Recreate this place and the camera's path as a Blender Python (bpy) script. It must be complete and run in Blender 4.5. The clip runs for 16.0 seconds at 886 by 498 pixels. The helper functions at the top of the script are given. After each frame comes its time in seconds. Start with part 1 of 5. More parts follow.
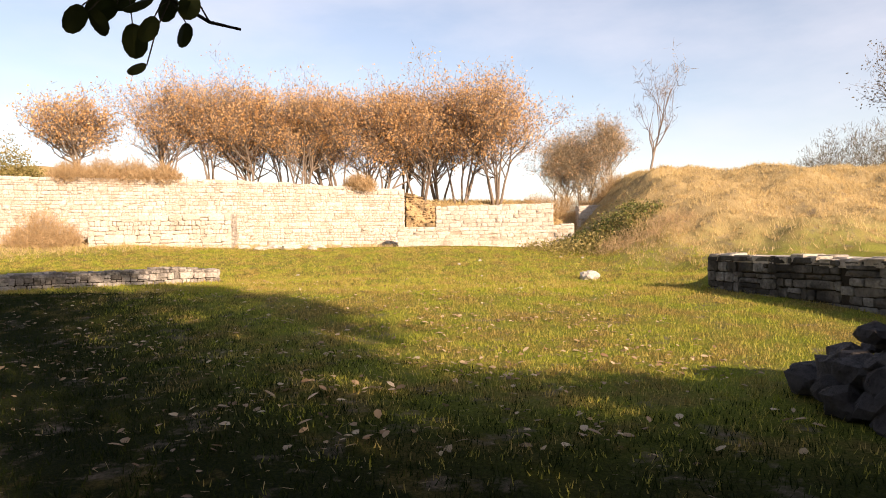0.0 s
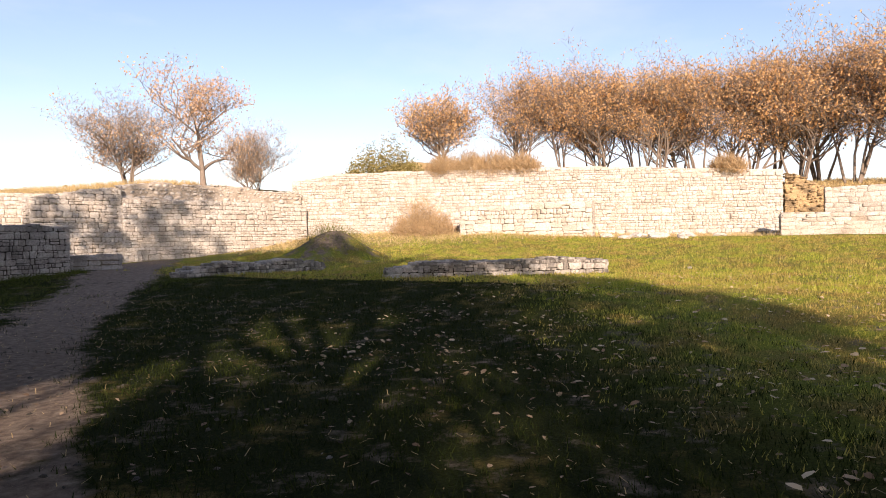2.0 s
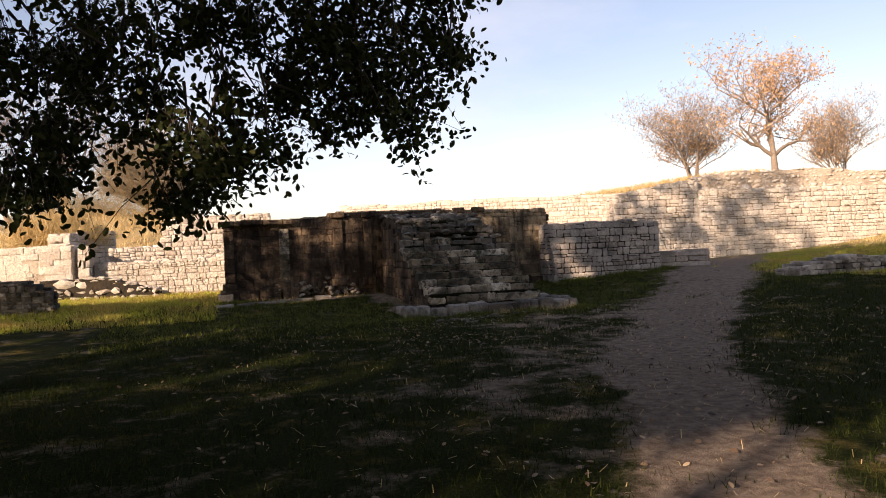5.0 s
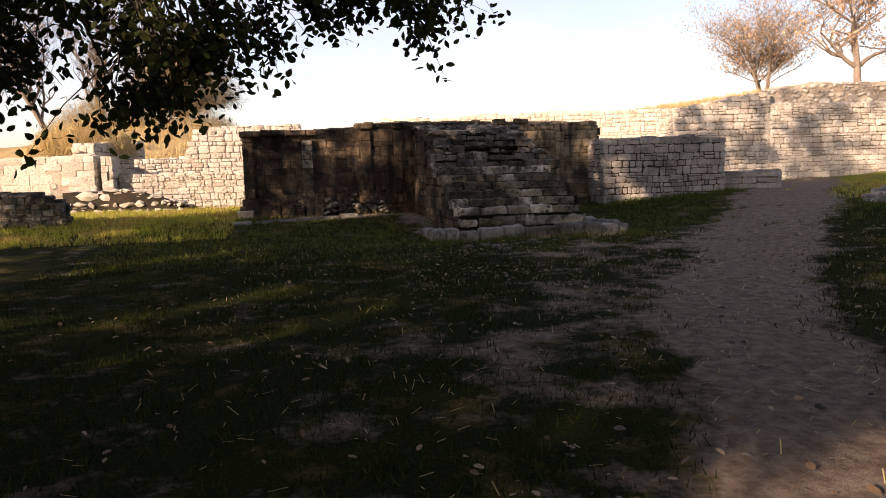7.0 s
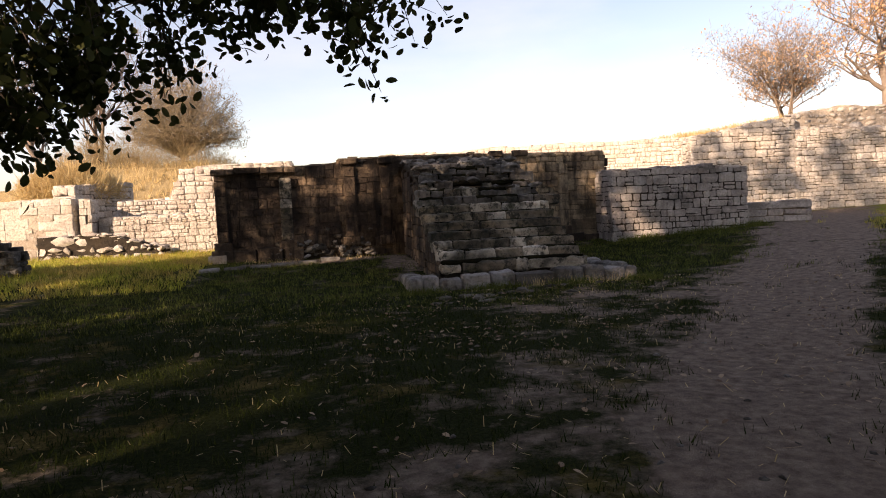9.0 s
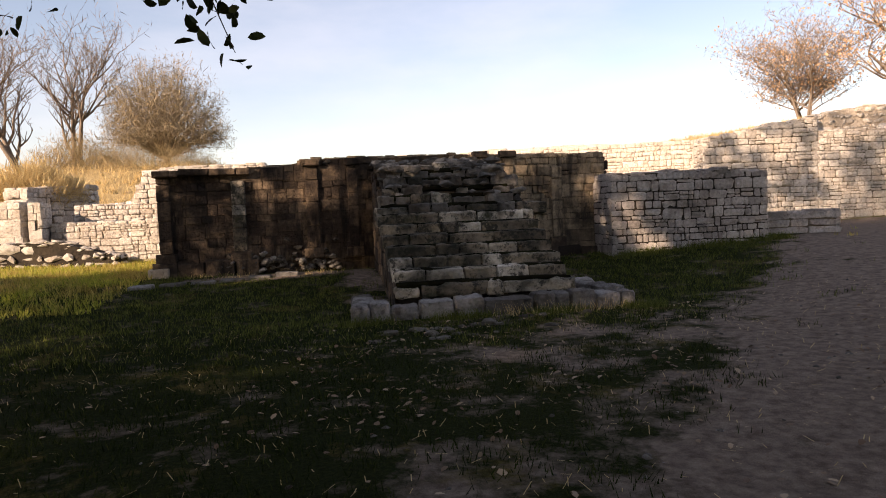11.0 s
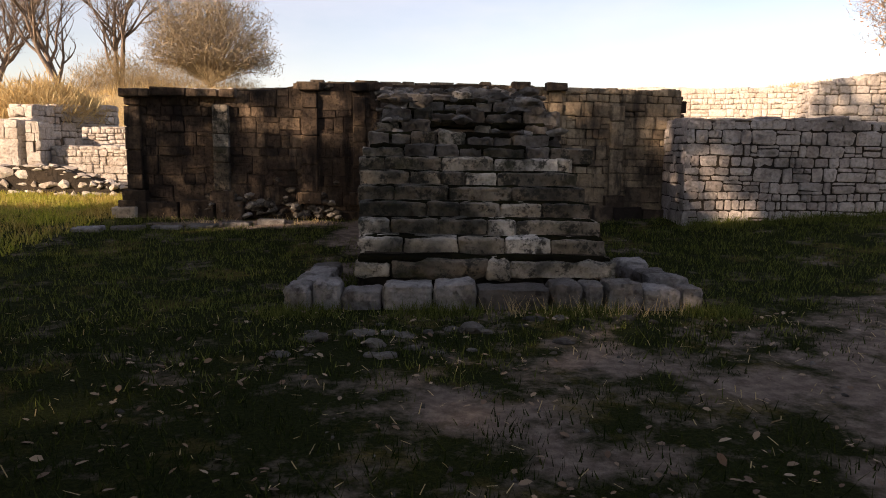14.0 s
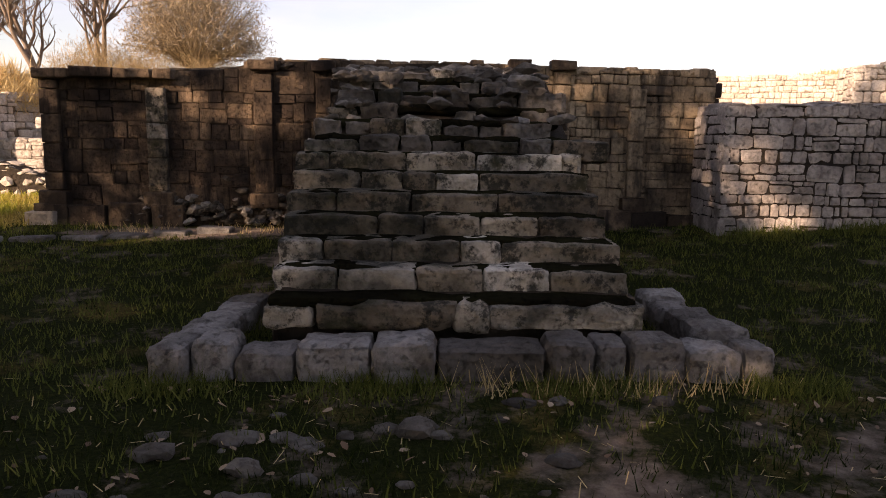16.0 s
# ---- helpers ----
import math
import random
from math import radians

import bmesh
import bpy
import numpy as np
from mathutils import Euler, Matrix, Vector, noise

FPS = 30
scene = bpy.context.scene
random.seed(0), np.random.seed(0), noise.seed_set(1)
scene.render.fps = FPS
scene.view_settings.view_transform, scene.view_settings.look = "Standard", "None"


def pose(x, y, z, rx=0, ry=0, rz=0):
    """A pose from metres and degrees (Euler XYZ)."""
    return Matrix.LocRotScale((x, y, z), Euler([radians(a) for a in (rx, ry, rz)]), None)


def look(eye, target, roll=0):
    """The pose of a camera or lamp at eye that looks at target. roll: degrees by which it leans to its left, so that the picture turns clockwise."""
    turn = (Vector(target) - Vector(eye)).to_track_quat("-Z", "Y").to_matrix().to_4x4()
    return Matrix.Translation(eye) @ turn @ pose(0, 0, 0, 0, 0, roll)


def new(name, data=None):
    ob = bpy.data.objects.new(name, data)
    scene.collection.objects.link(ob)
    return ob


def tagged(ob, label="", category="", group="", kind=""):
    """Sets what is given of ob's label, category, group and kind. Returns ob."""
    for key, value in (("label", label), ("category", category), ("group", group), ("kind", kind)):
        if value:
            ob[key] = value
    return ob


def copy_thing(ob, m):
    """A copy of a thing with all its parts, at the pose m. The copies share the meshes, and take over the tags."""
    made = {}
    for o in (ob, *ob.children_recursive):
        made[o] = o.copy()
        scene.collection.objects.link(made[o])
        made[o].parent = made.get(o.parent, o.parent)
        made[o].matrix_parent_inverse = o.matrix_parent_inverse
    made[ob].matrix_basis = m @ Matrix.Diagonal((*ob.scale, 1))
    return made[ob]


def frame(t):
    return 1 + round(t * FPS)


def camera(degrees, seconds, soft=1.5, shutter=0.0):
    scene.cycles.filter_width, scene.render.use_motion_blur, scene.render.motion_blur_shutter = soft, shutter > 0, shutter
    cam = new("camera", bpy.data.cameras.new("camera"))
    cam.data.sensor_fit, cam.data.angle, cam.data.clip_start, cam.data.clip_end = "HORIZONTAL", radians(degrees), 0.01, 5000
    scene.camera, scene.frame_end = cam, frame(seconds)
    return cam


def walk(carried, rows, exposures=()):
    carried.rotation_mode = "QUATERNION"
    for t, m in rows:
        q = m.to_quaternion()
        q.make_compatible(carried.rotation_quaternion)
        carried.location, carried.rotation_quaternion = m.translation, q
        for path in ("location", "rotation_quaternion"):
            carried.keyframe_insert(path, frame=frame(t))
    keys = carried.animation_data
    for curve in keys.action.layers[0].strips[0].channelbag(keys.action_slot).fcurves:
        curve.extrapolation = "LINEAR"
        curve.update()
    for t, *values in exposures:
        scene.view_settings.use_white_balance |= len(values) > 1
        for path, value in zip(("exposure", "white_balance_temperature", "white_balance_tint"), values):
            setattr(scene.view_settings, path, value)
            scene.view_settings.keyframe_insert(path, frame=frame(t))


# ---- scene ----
cam = camera(66.3, 16.0, soft=1.0)
PATH = [
    (0, (-5.909, -19.069, 1.375), (-3.913, -18.94, 1.366), -1.0),
    (0.5, (-5.496, -18.491, 1.423), (-3.516, -18.218, 1.477), -5.0),
    (1, (-5.242, -17.892, 1.426), (-3.293, -17.449, 1.493), -3.4),
    (1.5, (-4.995, -17.349, 1.419), (-3.125, -16.641, 1.428), -1.3),
    (2, (-4.72, -16.715, 1.439), (-2.997, -15.699, 1.41), -0.9),
    (2.5, (-4.606, -16.221, 1.38), (-3.027, -14.993, 1.383), -2.9),
    (3, (-4.619, -15.826, 1.396), (-3.262, -14.357, 1.365), -2.8),
    (3.5, (-4.51, -15.39, 1.428), (-3.432, -13.705, 1.441), -4.1),
    (4, (-4.513, -14.857, 1.395), (-3.684, -13.038, 1.461), -4.4),
    (4.5, (-4.32, -14.128, 1.375), (-3.627, -12.252, 1.407), -1.8),
    (5, (-4.063, -13.633, 1.352), (-3.526, -11.706, 1.36), -2.4),
    (5.2, (-3.98, -13.465, 1.339), (-3.442, -11.539, 1.31), -1.0),
    (7.3, (-3.184, -11.934, 1.309), (-2.856, -9.975, 1.074), -3.1),
    (7.5, (-3.084, -11.808, 1.317), (-2.809, -9.836, 1.121), -4.3),
    (8, (-2.746, -11.366, 1.343), (-2.498, -9.388, 1.177), -1.1),
    (8.5, (-2.509, -10.918, 1.363), (-2.147, -8.957, 1.21), -0.2),
    (8.7, (-2.423, -10.803, 1.343), (-2.083, -8.836, 1.22), -2.2),
    (10.8, (-1.212, -8.893, 1.399), (-0.921, -6.921, 1.24), -2.7),
    (11, (-1.175, -8.716, 1.398), (-0.877, -6.741, 1.285), -2.2),
    (11.5, (-1.032, -8.285, 1.392), (-0.746, -6.307, 1.313), -3.2),
    (12, (-0.743, -7.783, 1.372), (-0.421, -5.826, 1.115), 0.1),
    (12.5, (-0.561, -7.389, 1.354), (-0.185, -5.429, 1.234), 1.6),
    (13, (-0.314, -6.948, 1.389), (0.016, -4.981, 1.237), -1.1),
    (13.5, (-0.082, -6.558, 1.431), (0.11, -4.583, 1.181), -1.3),
    (14, (0.079, -6.046, 1.42), (0.168, -4.068, 1.14), 0.9),
    (14.5, (0.275, -5.547, 1.383), (0.399, -3.576, 1.072), 0.6),
    (15, (0.385, -5.018, 1.407), (0.398, -3.048, 1.066), 1.0),
    (15.5, (0.418, -4.501, 1.44), (0.503, -2.536, 1.074), 1.0),
    (16, (0.58, -3.984, 1.433), (0.638, -2.007, 1.132), 0.9),
]
walk(cam, [(t, look(e, a, r)) for t, e, a, r in PATH], [(0, 1.2, 7500, 24), (0.5, 1.12, 6600, 15), (1.5, 1.12, 6600, 21), (2.5, 1.12, 6750, 24), (5, 1.2, 7500, 26), (8, 1.32, 7600, 28), (11, 1.25, 7500, 26), (12.5, 1.2, 7500, 26), (15, 1.22, 7800, 30), (16, 1.42, 8000, 33)])

# ---- world, sun and exposure ----
SUN_EL = radians(19.5)
SUN_DIR = Vector((0.80, 0.60, 0)).normalized()          # the way the light travels over the ground
world = bpy.data.worlds.new("world")
scene.world = world
world.use_nodes = True
wn = world.node_tree.nodes
sky = wn.new("ShaderNodeTexSky")
sky.sky_type = 'NISHITA'
sky.sun_disc = False
sky.sun_elevation = SUN_EL
sky.sun_rotation = math.atan2(-SUN_DIR.x, -SUN_DIR.y)
sky.dust_density = 0.7
sky.air_density = 1.0
links = world.node_tree.links
where = wn.new("ShaderNodeTexCoord")
stretch = wn.new("ShaderNodeVectorMath")
stretch.operation = 'MULTIPLY'
stretch.inputs[1].default_value = (1.0, 1.0, 3.0)
links.new(where.outputs["Generated"], stretch.inputs[0])
veil = wn.new("ShaderNodeTexNoise")
veil.inputs["Scale"].default_value, veil.inputs["Detail"].default_value, veil.inputs["Roughness"].default_value = 2.2, 7, 0.55
links.new(stretch.outputs[0], veil.inputs["Vector"])
thin = wn.new("ShaderNodeValToRGB")
thin.color_ramp.elements[0].position, thin.color_ramp.elements[0].color = 0.42, (0.05, 0.05, 0.05, 1)
thin.color_ramp.elements[1].position, thin.color_ramp.elements[1].color = 0.72, (0.45, 0.45, 0.45, 1)
links.new(veil.outputs["Fac"], thin.inputs[0])
haze = wn.new("ShaderNodeMix")
haze.data_type = 'RGBA'
links.new(thin.outputs[0], haze.inputs[0])
links.new(sky.outputs[0], haze.inputs[6])
haze.inputs[7].default_value = (5.0, 5.5, 6.2, 1)
links.new(haze.outputs[2], wn["Background"].inputs[0])
wn["Background"].inputs[1].default_value = 0.09
sun = new("sun", bpy.data.lights.new("sun", 'SUN'))
sun.data.energy = 4.4
sun.data.angle = radians(0.6)
sun.data.color = (1.0, 0.86, 0.66)
to_sun = Vector((-SUN_DIR.x * math.cos(SUN_EL), -SUN_DIR.y * math.cos(SUN_EL), math.sin(SUN_EL)))
sun.matrix_world = look(to_sun * 60, (0, 0, 0))


# ---- materials ----
def nodes_of(name):
    m = bpy.data.materials.new(name)
    m.use_nodes = True
    nt = m.node_tree
    return m, nt, nt.nodes["Principled BSDF"]


def noise_tex(nt, scale, detail=6.0, rough=0.6, vec=None):
    n = nt.nodes.new("ShaderNodeTexNoise")
    n.inputs["Scale"].default_value, n.inputs["Detail"].default_value, n.inputs["Roughness"].default_value = scale, detail, rough
    nt.links.new(vec, n.inputs["Vector"])
    return n.outputs["Fac"]


def ramp(nt, fac, stops):
    r = nt.nodes.new("ShaderNodeValToRGB")
    el = r.color_ramp.elements
    while len(el) < len(stops):
        el.new(0.5)
    for e, (p, c) in zip(el, stops):
        e.position = p
        e.color = (*c, 1) if len(c) == 3 else c
    nt.links.new(fac, r.inputs[0])
    return r.outputs[0]


def mix(nt, fac, a, b, mode='MIX'):
    n = nt.nodes.new("ShaderNodeMix")
    n.data_type, n.blend_type = 'RGBA', mode
    for sock, val in ((n.inputs[0], fac), (n.inputs[6], a), (n.inputs[7], b)):
        if isinstance(val, (int, float)):
            sock.default_value = val
        elif isinstance(val, tuple):
            sock.default_value = (*val, 1)
        else:
            nt.links.new(val, sock)
    return n.outputs[2]


def bump(nt, bsdf, height, strength, dist):
    b = nt.nodes.new("ShaderNodeBump")
    b.inputs["Strength"].default_value, b.inputs["Distance"].default_value = strength, dist
    nt.links.new(height, b.inputs["Height"])
    nt.links.new(b.outputs[0], bsdf.inputs["Normal"])


def grey(v):
    return (v, v, v)


def stone_material(name, light, mid, dark, stain=(0.05, 0.045, 0.04), stain_at=0.62, moss=None, island=False, rough=0.9, streak=False, share=(0.4, 0.78), blot=(0.56, 0.68, 0.55)):
    """Weathered limestone: each block its own tone, grain, pits, lichen and dark crust."""
    m, nt, bsdf = nodes_of(name)
    pos = nt.nodes.new("ShaderNodeNewGeometry").outputs["Position"]
    if island:
        rnd = nt.nodes.new("ShaderNodeNewGeometry").outputs["Random Per Island"]
    else:
        rnd = nt.nodes.new("ShaderNodeObjectInfo").outputs["Random"]
    tone = ramp(nt, rnd, [(0, dark), (share[0], mid), (share[1], light), (1, mid)])
    grain = noise_tex(nt, 14, 10, 0.7, pos)
    col = mix(nt, 0.75, tone, ramp(nt, grain, [(0.25, grey(0.35)), (0.5, grey(0.8)), (0.75, grey(1.15))]), 'MULTIPLY')
    big = noise_tex(nt, 1.3, 6, 0.6, pos)
    col = mix(nt, ramp(nt, big, [(stain_at - 0.12, grey(0)), (stain_at + 0.08, grey(0.85))]), col, stain)
    fine = noise_tex(nt, 5.5, 8, 0.75, pos)
    col = mix(nt, ramp(nt, fine, [(blot[0], grey(0)), (blot[1], grey(blot[2]))]), col, stain)
    pit = noise_tex(nt, 21, 12, 0.78, pos)
    col = mix(nt, 0.5, col, ramp(nt, pit, [(0.3, grey(0.25)), (0.5, grey(0.95)), (0.7, grey(1.25))]), 'MULTIPLY')
    if moss:
        mo = noise_tex(nt, 3.1, 7, 0.7, pos)
        col = mix(nt, ramp(nt, mo, [(0.54, grey(0)), (0.64, grey(0.8))]), col, moss)
    nt.links.new(col, bsdf.inputs["Base Color"])
    bsdf.inputs["Roughness"].default_value = rough
    bsdf.inputs["Specular IOR Level"].default_value = 0.2
    if streak:
        sc = nt.nodes.new("ShaderNodeVectorMath")
        sc.operation = 'MULTIPLY'
        sc.inputs[1].default_value = (1.0, 1.0, 0.16)
        nt.links.new(pos, sc.inputs[0])
        run = noise_tex(nt, 4.2, 7, 0.65, sc.outputs[0])
        col = mix(nt, ramp(nt, run, [(0.5, grey(0)), (0.62, grey(0.85))]), col, stain)
        nt.links.new(col, bsdf.inputs["Base Color"])
    relief = mix(nt, 0.45, noise_tex(nt, 17, 12, 0.75, pos), ramp(nt, pit, [(0.3, grey(0)), (0.46, grey(1))]))
    bump(nt, bsdf, relief, 1.0, 0.04)
    return m


PALE = stone_material("pale_limestone", (0.63, 0.58, 0.52), (0.58, 0.525, 0.46), (0.49, 0.43, 0.365), (0.33, 0.27, 0.21), 0.66, island=True)
PALE_P = stone_material("pale_limestone_block", (0.63, 0.58, 0.51), (0.57, 0.515, 0.445), (0.47, 0.415, 0.35), (0.28, 0.23, 0.18), 0.66)
GREY_P = stone_material("grey_limestone_block", (0.52, 0.475, 0.43), (0.43, 0.385, 0.345), (0.33, 0.29, 0.26), (0.10, 0.09, 0.08), 0.63)
BROWN_P = stone_material("brown_tufa_block", (0.34, 0.245, 0.16), (0.21, 0.15, 0.098), (0.10, 0.07, 0.05), (0.014, 0.011, 0.010), 0.47, streak=True)
OCHRE_P = stone_material("ochre_tufa_block", (0.46, 0.36, 0.24), (0.34, 0.26, 0.17), (0.22, 0.165, 0.11), (0.03, 0.025, 0.02), 0.56, streak=True)
BROWN_J = stone_material("brown_tufa_joined", (0.34, 0.245, 0.16), (0.21, 0.15, 0.098), (0.10, 0.07, 0.05), (0.014, 0.011, 0.010), 0.47, island=True, streak=True)
OCHRE_J = stone_material("ochre_tufa_joined", (0.46, 0.36, 0.24), (0.34, 0.26, 0.17), (0.22, 0.165, 0.11), (0.03, 0.025, 0.02), 0.56, island=True, streak=True)
STEP_P = stone_material("step_limestone_block", (0.80, 0.75, 0.65), (0.40, 0.345, 0.265), (0.17, 0.138, 0.102), (0.018, 0.02, 0.016), 0.53, (0.026, 0.03, 0.014), share=(0.45, 0.8), blot=(0.51, 0.58, 0.85))
KERB_P = stone_material("kerb_limestone_block", (0.34, 0.325, 0.305), (0.24, 0.225, 0.21), (0.155, 0.14, 0.125), (0.06, 0.053, 0.045), 0.57, share=(0.45, 0.85), blot=(0.52, 0.62, 0.6))
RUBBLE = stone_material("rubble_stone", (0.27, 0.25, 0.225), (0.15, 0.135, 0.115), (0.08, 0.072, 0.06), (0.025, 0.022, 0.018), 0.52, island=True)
DARKROCK = stone_material("dark_boulder", (0.10, 0.092, 0.09), (0.075, 0.068, 0.068), (0.05, 0.046, 0.046), (0.035, 0.032, 0.03), 0.6, island=True)
PALE_CORE = stone_material("pale_lime_mortar", (0.50, 0.43, 0.35), (0.45, 0.385, 0.31), (0.40, 0.34, 0.27), (0.26, 0.21, 0.16), 0.6, island=True)
TAWNY = stone_material("tawny_rubble_core", (0.62, 0.45, 0.25), (0.48, 0.33, 0.17), (0.30, 0.20, 0.11), (0.10, 0.075, 0.05), 0.58, island=True)
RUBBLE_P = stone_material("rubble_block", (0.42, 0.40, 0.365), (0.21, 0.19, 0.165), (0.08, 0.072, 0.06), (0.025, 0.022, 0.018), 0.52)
STUB_P = stone_material("stub_limestone_block", (0.58, 0.53, 0.47), (0.42, 0.38, 0.335), (0.22, 0.195, 0.17), (0.07, 0.06, 0.05), 0.6)
CORE = stone_material("earth_mortar", (0.28, 0.23, 0.17), (0.24, 0.19, 0.14), (0.19, 0.15, 0.11), (0.10, 0.08, 0.06), 0.55, island=True)
CORE_BROWN = stone_material("brown_earth_mortar", (0.15, 0.105, 0.065), (0.11, 0.078, 0.05), (0.07, 0.05, 0.033), (0.02, 0.017, 0.014), 0.5, island=True, streak=True)
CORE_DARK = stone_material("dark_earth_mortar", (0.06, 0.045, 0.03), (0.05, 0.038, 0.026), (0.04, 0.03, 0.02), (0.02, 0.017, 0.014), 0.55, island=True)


def leaf_material(name, a, b, c, trans=0.25, rough=0.5, patch=None, gloss=0.2):
    m, nt, bsdf = nodes_of(name)
    rnd = nt.nodes.new("ShaderNodeNewGeometry").outputs["Random Per Island"]
    col = ramp(nt, rnd, [(0, a), (0.5, b), (1, c)])
    if patch:
        pos = nt.nodes.new("ShaderNodeNewGeometry").outputs["Position"]
        col = mix(nt, ramp(nt, noise_tex(nt, 1.1, 8, 0.65, pos), [(0.40, grey(0)), (0.58, grey(1))]), col, ramp(nt, rnd, list(zip((0, 0.5, 1), patch))))
    nt.links.new(col, bsdf.inputs["Base Color"])
    bsdf.inputs["Roughness"].default_value = rough
    bsdf.inputs["Specular IOR Level"].default_value = gloss
    tr = nt.nodes.new("ShaderNodeBsdfTranslucent")
    nt.links.new(col, tr.inputs[0])
    ms = nt.nodes.new("ShaderNodeMixShader")
    ms.inputs[0].default_value = trans
    nt.links.new(bsdf.outputs[0], ms.inputs[1])
    nt.links.new(tr.outputs[0], ms.inputs[2])
    nt.links.new(ms.outputs[0], nt.nodes["Material Output"].inputs[0])
    return m


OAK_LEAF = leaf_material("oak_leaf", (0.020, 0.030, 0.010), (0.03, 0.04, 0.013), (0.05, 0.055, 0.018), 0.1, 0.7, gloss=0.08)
RUST_LEAF = leaf_material("rust_leaf", (0.58, 0.31, 0.12), (0.68, 0.41, 0.18), (0.76, 0.52, 0.28), 0.45)
PINK_LEAF = leaf_material("pinkish_leaf", (0.46, 0.26, 0.13), (0.60, 0.38, 0.21), (0.70, 0.50, 0.32), 0.4)
BUFF_LEAF = leaf_material("buff_leaf", (0.27, 0.20, 0.11), (0.36, 0.27, 0.15), (0.22, 0.19, 0.10), 0.3)
DRYBRUSH = leaf_material("dry_brush", (0.38, 0.25, 0.13), (0.54, 0.39, 0.22), (0.32, 0.22, 0.12), 0.3)
OLIVE_LEAF = leaf_material("olive_leaf", (0.18, 0.16, 0.05), (0.28, 0.23, 0.08), (0.38, 0.29, 0.12), 0.35)
SHRUB_LEAF = leaf_material("shrub_leaf", (0.09, 0.11, 0.03), (0.15, 0.16, 0.045), (0.24, 0.19, 0.08), 0.3)
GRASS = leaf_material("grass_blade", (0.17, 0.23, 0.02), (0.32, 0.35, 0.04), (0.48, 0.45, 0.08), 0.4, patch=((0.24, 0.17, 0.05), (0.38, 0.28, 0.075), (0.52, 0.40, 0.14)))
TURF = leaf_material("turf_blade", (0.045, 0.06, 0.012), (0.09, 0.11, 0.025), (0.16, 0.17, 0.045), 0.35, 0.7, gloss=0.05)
# Blades by the oaks, their colour darkened for the shade there.
SHADE_GRASS = leaf_material("shade_dark_grass_blade", (0.009, 0.015, 0.003), (0.018, 0.028, 0.006), (0.048, 0.06, 0.014), 0.3, 0.7, gloss=0.05)
STRAW = leaf_material("dry_grass_blade", (0.48, 0.35, 0.16), (0.63, 0.49, 0.25), (0.38, 0.28, 0.14), 0.4)
LITTER = leaf_material("dry_leaf", (0.11, 0.066, 0.04), (0.19, 0.125, 0.075), (0.36, 0.27, 0.18), 0.1, 0.7)
PALE_LITTER = leaf_material("pale_dry_leaf", (0.22, 0.13, 0.07), (0.42, 0.29, 0.17), (0.62, 0.50, 0.34), 0.2, 0.6)
GREY_LEAF = leaf_material("greyish_leaf", (0.10, 0.09, 0.06), (0.15, 0.13, 0.09), (0.22, 0.18, 0.13), 0.25)
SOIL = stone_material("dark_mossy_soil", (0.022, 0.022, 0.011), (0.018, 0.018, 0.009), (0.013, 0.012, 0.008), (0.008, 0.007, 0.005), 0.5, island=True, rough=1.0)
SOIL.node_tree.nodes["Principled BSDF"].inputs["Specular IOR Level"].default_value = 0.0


def bark_material(name, a, b):
    m, nt, bsdf = nodes_of(name)
    pos = nt.nodes.new("ShaderNodeNewGeometry").outputs["Position"]
    col = ramp(nt, noise_tex(nt, 9, 8, 0.7, pos), [(0.3, a), (0.7, b)])
    nt.links.new(col, bsdf.inputs["Base Color"])
    bsdf.inputs["Roughness"].default_value = 0.95
    bump(nt, bsdf, noise_tex(nt, 30, 6, 0.7, pos), 0.6, 0.02)
    return m


BARK = bark_material("grey_bark", (0.12, 0.092, 0.07), (0.25, 0.20, 0.16))
BUFF_BARK = bark_material("buff_bark", (0.17, 0.135, 0.09), (0.30, 0.245, 0.165))
OAK_BARK = bark_material("dark_bark", (0.03, 0.025, 0.02), (0.08, 0.065, 0.05))


# ---- lie of the land ----
def S(v, a, b):
    k = min(1.0, max(0.0, (v - a) / (b - a)))
    return k * k * (3 - 2 * k)


def behind(x, y, p, q):
    """Distance from the line p-q, positive on its far side, and how far along it (0 to 1)."""
    dx, dy = q[0] - p[0], q[1] - p[1]
    n = math.hypot(dx, dy)
    return ((x - p[0]) * -dy + (y - p[1]) * dx) / n, ((x - p[0]) * dx + (y - p[1]) * dy) / n / n


EAST_WALL = ((26.0, 9.5), (36.9, -13.9))
NORTH_WALL = ((12.0, 12.8), (26.0, 9.5))


